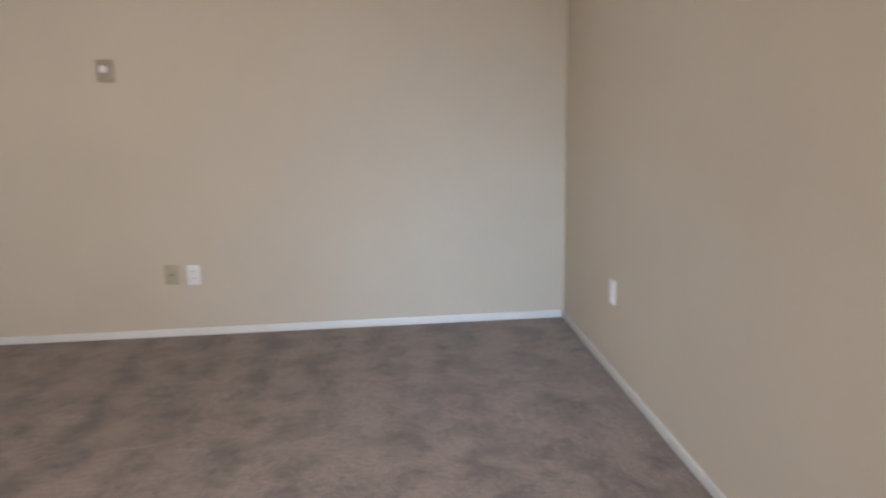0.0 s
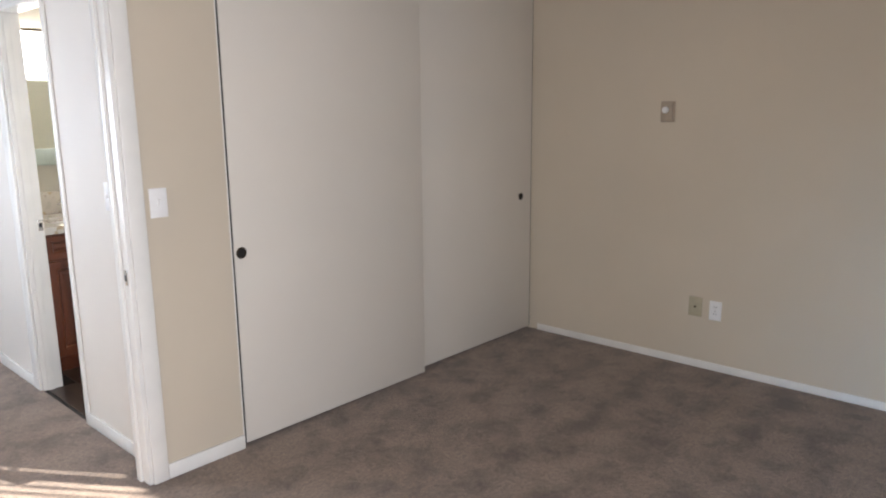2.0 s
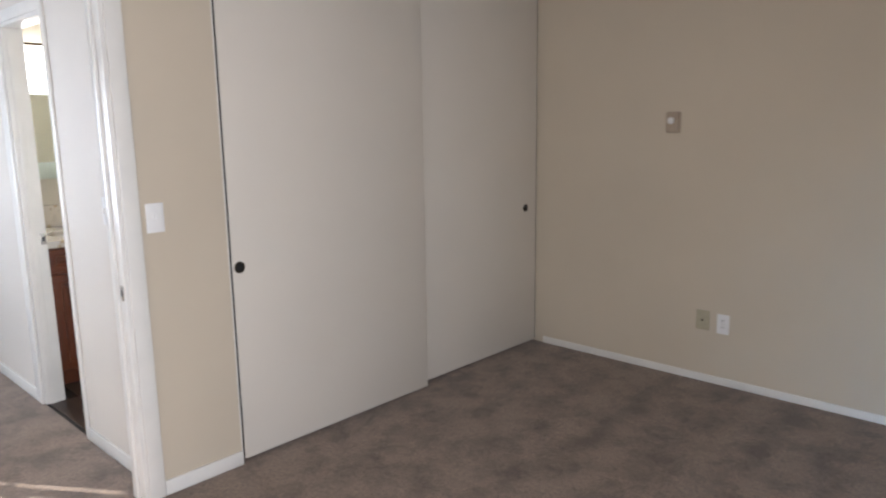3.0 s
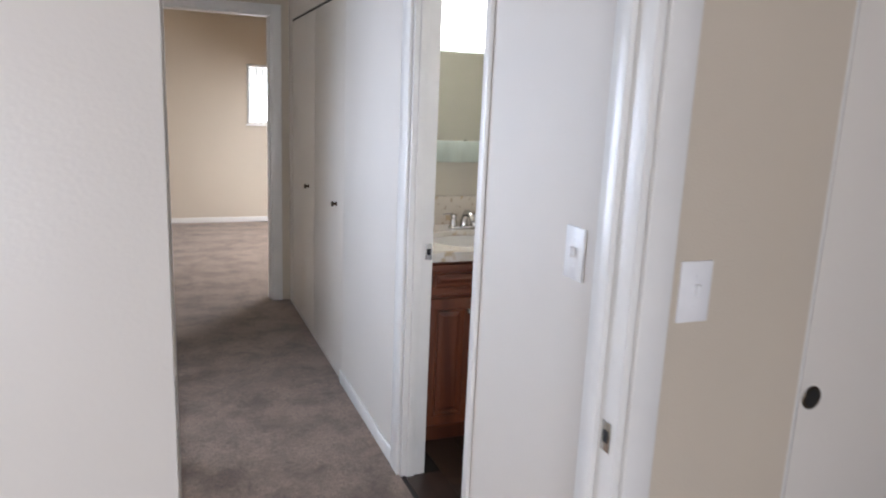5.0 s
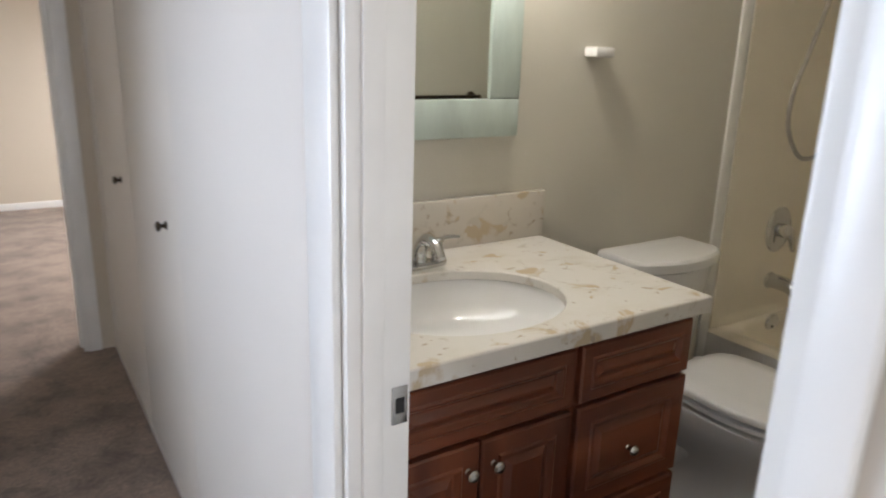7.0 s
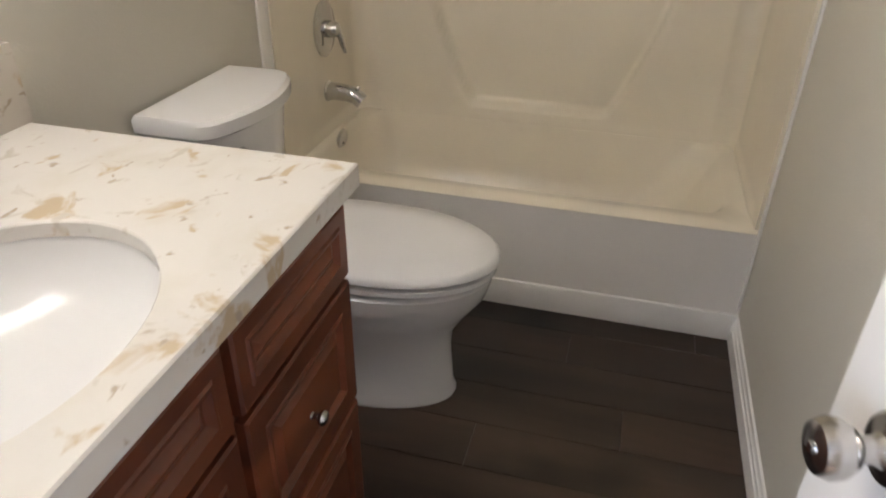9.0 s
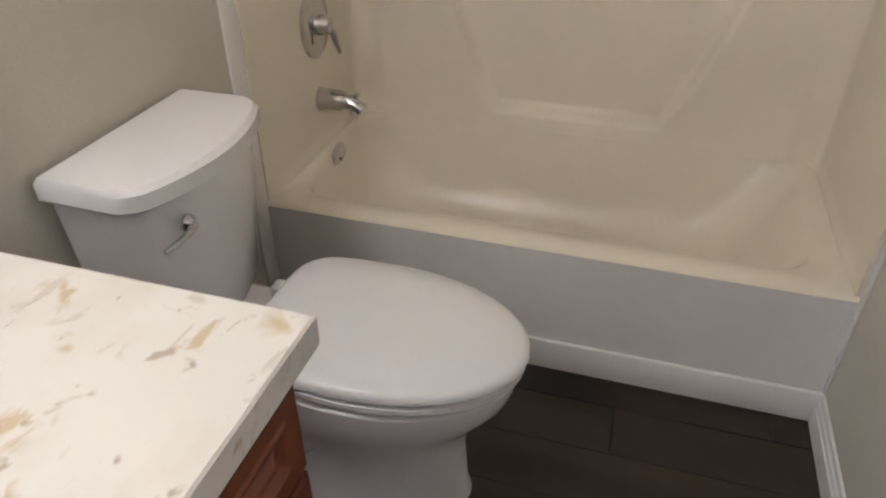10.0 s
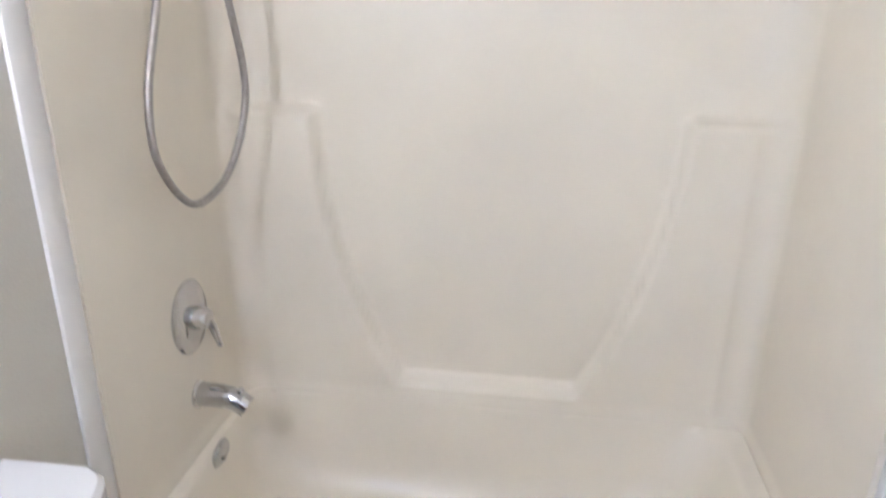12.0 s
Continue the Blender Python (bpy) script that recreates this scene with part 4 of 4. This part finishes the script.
for s in (-1, 1):
    part("trapway", bm_tube(spline([(TX + s * 0.080, 1.74, 0.255), (TX + s * 0.098, 1.84, 0.235), (TX + s * 0.100, 1.93, 0.150), (TX + s * 0.095, 1.99, 0.045)]), 0.045, 16), CHINA, toilet, smooth=60)
part("rear_deck", bm_box((TX - 0.115, 1.93, 0.26), (TX + 0.115, Y1 - 0.02, 0.40), 0.02, 3), CHINA, toilet)
part("seat", bm_loft([egg(0.184, 1.97, 1.450, 0.408, square=2.8), egg(0.191, 1.972, 1.442, 0.412, square=2.8), egg(0.191, 1.972, 1.442, 0.425, square=2.8), egg(0.184, 1.968, 1.450, 0.429, square=2.8)]), SEATP, toilet, smooth=50)
part("lid", bm_loft([egg(0.186, 1.972, 1.444, 0.4350, square=4.5), egg(0.193, 1.974, 1.436, 0.4395, square=4.5), egg(0.192, 1.972, 1.438, 0.4530, square=4.5), egg(0.183, 1.962, 1.450, 0.4610, square=4.0), egg(0.12, 1.92, 1.52, 0.4650, square=3)]), SEATP, toilet, smooth=50)
for s in (-1, 1):
    part("hinge", bm_box((TX + s * 0.075 - 0.02, 1.965, 0.40), (TX + s * 0.075 + 0.02, 2.005, 0.44), 0.008), SEATP, toilet)
    part("bolt_cap", bm_lathe([(0.013, 0), (0.012, 0.010), (0.005, 0.015)], pose(TX + s * 0.112, 1.80, 0.028), 14), CHINA, toilet)


def tank_ring(w0, w1, y0, y1, bulge, z):
    """Tank outline: straight at the wall, bowed at the front."""
    out = [(TX + 0.012 + w1 * (1 - 2 * i / 4), y1, z) for i in range(5)]
    for i in range(29):
        u = i / 14 - 1
        out.append((TX + 0.012 + w0 * u, y0 - bulge * (1 - u * u) + 0.024 * (max(0.0, abs(u) - 0.85) / 0.15) ** 2.4, z))
    return out


TK1 = Y1 - 0.018
part("tank", bm_loft([tank_ring(0.160, 0.160, 2.105, TK1, 0.040, 0.398), tank_ring(0.170, 0.168, 2.10, TK1, 0.045, 0.42), tank_ring(0.196, 0.192, 2.075, TK1, 0.050, 0.748)]), CHINA, toilet, smooth=50)
part("tank_lid", bm_loft([tank_ring(0.205, 0.202, 2.068, TK1 + 0.006, 0.055, 0.749), tank_ring(0.211, 0.208, 2.062, TK1 + 0.008, 0.058, 0.755), tank_ring(0.211, 0.208, 2.062, TK1 + 0.008, 0.058, 0.784),
                          tank_ring(0.204, 0.201, 2.068, TK1 + 0.004, 0.054, 0.794), tank_ring(0.15, 0.15, 2.10, TK1 - 0.03, 0.035, 0.797)]), CHINA, toilet, smooth=40)
lev = part("flush_lever", bm_lathe([(0.016, 0), (0.017, 0.006), (0.012, 0.016), (0.006, 0.020)], pose(TX - 0.100, 2.040, 0.690, 90, 0, 0), 20), CHROME, toilet, "chrome flush lever")
part("arm", bm_tube(spline([(TX - 0.100, 2.022, 0.690), (TX - 0.135, 2.018, 0.687), (TX - 0.178, 2.030, 0.679)]), lambda t: 0.008 - 0.003 * t, 10), CHROME, lev)
valve = base_at("shutoff_valve", 1.19, Y1, 0.18, "chrome water shutoff valve with a supply hose", "valve")
part("valve_body", bm_lathe([(0.022, 0), (0.022, 0.004), (0.008, 0.006), (0.008, 0.05), (0.014, 0.055), (0.014, 0.08)], pose(1.19, Y1, 0.18, 90, 0, 0), 16), CHROME, valve)
part("supply_hose", bm_tube(spline([(1.19, Y1 - 0.065, 0.185), (1.19, Y1 - 0.07, 0.26), (1.24, Y1 - 0.08, 0.33), (1.31, Y1 - 0.09, 0.398)]), 0.006, 10), NICKEL, valve)

# ---- tub ----
tub = base_at("bathtub", 2.3, 1.5, 0, "cream and white alcove bathtub", "bathtub")
TZ = 0.375


def rrect(x0, x1, y0, y1, r, z, n=10):
    out = []
    for cx, cy, a0 in ((x1 - r, y1 - r, 0), (x0 + r, y1 - r, 90), (x0 + r, y0 + r, 180), (x1 - r, y0 + r, 270)):
        for i in range(n):
            a = radians(a0 + 90 * i / (n - 1))
            out.append((cx + r * math.cos(a), cy + r * math.sin(a), z))
    return out


E = 0.002
part("basin", bm_loft([rrect(TUBX + 0.012, TUBB - E, Y0 + E, Y1 - E, 0.004, TZ - 0.03), rrect(TUBX + 0.004, TUBB - E, Y0 + E, Y1 - E, 0.004, TZ - 0.008), rrect(TUBX + 0.014, TUBB - E, Y0 + E, Y1 - E, 0.006, TZ),
                       rrect(TUBX + 0.085, TUBB - 0.094, Y0 + 0.065, Y1 - 0.042, 0.10, TZ), rrect(TUBX + 0.10, TUBB - 0.097, Y0 + 0.085, Y1 - 0.052, 0.11, TZ - 0.02),
                       rrect(TUBX + 0.125, TUBB - 0.118, Y0 + 0.16, Y1 - 0.075, 0.13, TZ - 0.16), rrect(TUBX + 0.15, TUBB - 0.145, Y0 + 0.26, Y1 - 0.11, 0.13, 0.11),
                       rrect(TUBX + 0.21, TUBB - 0.21, Y0 + 0.36, Y1 - 0.19, 0.10, 0.075)], False, True), TUBCREAM, tub, smooth=60)
part("apron", bm_prism([(TUBX, 0.001), (TUBX + 0.02, 0.001), (TUBX + 0.02, TZ - 0.012), (TUBX + 0.004, TZ - 0.010)], 1, Y0 + E, Y1 - E), APRON, tub, "white tub apron")
ovf = part("overflow_plate", bm_lathe([(0.047, 0), (0.048, 0.004), (0.043, 0.011), (0.012, 0.014)], pose(2.325, Y1 - 0.047, 0.342, 98, 0, 0), 24), CHROME, tub, "round chrome overflow plate")
part("screw", bm_lathe([(0.006, 0.012), (0.006, 0.015), (0.003, 0.016)], pose(2.325, Y1 - 0.050, 0.335, 98, 0, 0), 12), NICKEL, ovf)

# ---- tub surround ----
sur = base_at("tub_surround", 2.33, 1.5, TZ, "cream moulded fibreglass tub surround with corner shelves", "shower surround")
ST = 2.0
YC = 1.515
CR = 0.095                    # radius of the surround's corners
XB, YL, YR = TUBB - 0.03, Y1 - 0.012, Y0 + 0.016
plan = [(TUBX + 0.016 + (XB - CR - TUBX - 0.016) * i / 24, YL, 0, 1, 0.0) for i in range(24)]
plan += [(XB - CR + CR * math.sin(a), YL - CR + CR * math.cos(a), math.sin(a), math.cos(a), math.sin(a) ** 2) for a in (math.pi / 2 * i / 10 for i in range(10))]
plan += [(XB, YL - CR + (YR - YL + 2 * CR) * i / 104, 1, 0, 1.0) for i in range(104)]
plan += [(XB - CR + CR * math.cos(a), YR + CR - CR * math.sin(a), math.cos(a), -math.sin(a), math.cos(a) ** 2) for a in (math.pi / 2 * i / 10 for i in range(10))]
plan += [(XB - CR - (XB - CR - TUBX - 0.016) * i / 24, YR, 0, -1, 0.0) for i in range(25)]


def ease(x, a, b):
    t = min(max((x - a) / (b - a), 0.0), 1.0)
    return t * t * (3 - 2 * t)


def shoulder(y, z):
    """How far the moulded corner shelves and the middle ledge stand out: 0 to 1."""
    half = 0.252 + 0.225 * math.sin(min(max((z - 0.435) / 0.78, 0.0), 1.0) * math.pi / 2) ** 0.85
    side = ease(abs(y - YC), half - 0.010, half + 0.012)
    return (1 - ease(z, 1.205, 1.232)) * max(side, 1 - ease(z, 0.425, 0.447))


heights = [TZ - 0.004 + (ST - TZ + 0.004) * i / 150 for i in range(151)]
bm = bmesh.new()
grid = []
for z in heights:
    line = []
    for x, y, nx, ny, w in plan:
        d = w * (0.055 * shoulder(y, z)) + 0.008 * (1 - ease(z, TZ, TZ + 0.045)) * ease(x, TUBX + 0.03, TUBX + 0.14)
        line.append(bm.verts.new((x - nx * d, y - ny * d, z)))
    grid.append(line)
for lo, hi in zip(grid, grid[1:]):
    for i in range(len(plan) - 1):
        bm.faces.new((lo[i], hi[i], hi[i + 1], lo[i + 1]))
rim = [bm.verts.new((min(x + nx * 0.02, TUBB - E), min(max(y + ny * 0.009, Y0 + E), Y1 - E), ST)) for x, y, nx, ny, w in plan]
for i in range(len(plan) - 1):
    bm.faces.new((grid[-1][i], rim[i], rim[i + 1], grid[-1][i + 1]))
part("moulded_panel", bm, TUBCREAM, sur, smooth=60)
for y0, y1 in ((YL + 0.0002, Y1 - E), (Y0 + E, YR - 0.0002)):
    part("edge_return", bm_box((TUBX + 0.014, y0, TZ + 0.001), (TUBX + 0.0158, y1, ST), 0.0), TUBCREAM, sur)
setting("tub_trim_strip", bm_box((TUBX - 0.05, Y1 - 0.010, 0.096), (TUBX + 0.012, Y1, ST + 0.05), 0.004), TRIM, "white trim strip beside the tub surround", "trim")
setting("tub_trim_strip_right", bm_box((TUBX - 0.012, Y0, 0.096), (TUBX + 0.012, Y0 + 0.006, ST + 0.05), 0.003), TRIM, "white trim strip beside the tub surround", "trim")

# ---- tub fittings ----
PX, PY = 2.325, Y1 - 0.012
mixer = base_at("shower_valve", PX, PY, 0.750, "chrome shower valve with a lever on an oval plate", "shower valve")
part("plate", bm_loft([[(PX + w * math.cos(a), PY - d, 0.750 + h * math.sin(a)) for a in (2 * math.pi * i / 36 for i in range(36))] for w, h, d in ((0.083, 0.096, 0.0), (0.084, 0.097, 0.005), (0.075, 0.087, 0.012), (0.034, 0.039, 0.016))]), CHROME, mixer)
hub = part("hub", bm_lathe([(0.030, 0.012), (0.028, 0.035), (0.024, 0.055), (0.012, 0.060)], pose(PX, PY, 0.750, 90, 0, 0)), CHROME, mixer)
part("lever", bm_tube(spline([(PX, PY - 0.045, 0.750), (PX + 0.006, PY - 0.058, 0.727), (PX + 0.012, PY - 0.064, 0.690), (PX + 0.014, PY - 0.070, 0.669)]), lambda t: 0.013 - 0.006 * t, 12), CHROME, hub)
spout = base_at("tub_spout", PX, PY, 0.527, "chrome tub spout on the surround", "tub spout")
part("body", bm_tube(spline([(PX, PY, 0.529), (PX, PY - 0.05, 0.530), (PX, PY - 0.10, 0.522), (PX, PY - 0.13, 0.502)]), lambda t: 0.032 - 0.004 * t, 20), CHROME, spout)
part("flange", bm_lathe([(0.036, 0.0), (0.036, 0.004), (0.031, 0.008)], pose(PX, PY, 0.529, 90, 0, 0)), CHROME, spout)
part("diverter", bm_lathe([(0.006, 0.0), (0.006, 0.012), (0.009, 0.016), (0.006, 0.021)], pose(PX, PY - 0.118, 0.537), 14), CHROME, spout)
shower = base_at("shower_hose", PX, PY - 0.05, 1.05, "grey metal shower hose hanging in a loop", "shower hose")
arm = part("shower_arm", bm_tube(spline([(PX, PY, 1.86), (PX, PY - 0.08, 1.87), (PX, PY - 0.13, 1.84)]), 0.011, 12), CHROME, shower)
part("hose", bm_tube(spline([(PX - 0.01, PY - 0.10, 1.82), (PX - 0.03, PY - 0.075, 1.66), (PX - 0.075, PY - 0.06, 1.48), (PX - 0.13, PY - 0.05, 1.31), (PX - 0.125, PY - 0.05, 1.17), (PX - 0.04, PY - 0.07, 1.058), (PX + 0.07, PY - 0.10, 1.09), (PX + 0.14, PY - 0.125, 1.21), (PX + 0.15, PY - 0.135, 1.33), (PX + 0.10, PY - 0.13, 1.53), (PX + 0.04, PY - 0.13, 1.79)], 10), 0.0088, 12), HOSE, shower)
part("shower_head", bm_lathe([(0.014, 0), (0.018, 0.03), (0.045, 0.055), (0.047, 0.068), (0.03, 0.072)], pose(PX + 0.04, PY - 0.13, 1.82, 125, 0, 0)), CHROME, shower)

# ---- bathroom floor: vinyl planks ----
bath_floor = setting("floor_bath", bm_boxes([((0.0, BD0, -0.05), (0.12, BD1, -0.006)), ((0.12, Y0, -0.05), (TUBX, Y1, -0.006))]), SHADOWGAP, "dark brown wood-look plank floor", "floor")
pw, pl = 0.152, 0.91
row = 0
x = 0.02
while x < TUBX - 0.005:
    x1 = min(x + pw, TUBX - 0.003)
    off = -(row * 0.37 % pl)
    y = Y0 + off
    while y < Y1:
        a, b = max(y, Y0 + 0.001), min(y + pl, Y1 - 0.001)
        if x < 0.12:
            a, b = max(a, BD0 + 0.021), min(b, BD1 - 0.021)
        if b - a > 0.02:
            bm = bm_box((x + 0.0008, a + 0.0008, -0.0058), (x1 - 0.0008, b - 0.0008, 0.0), 0.0008, 1)
            part("plank", bm, PLANK, bath_floor, smooth=0)
        y += pl
    x, row = x1, row + 1
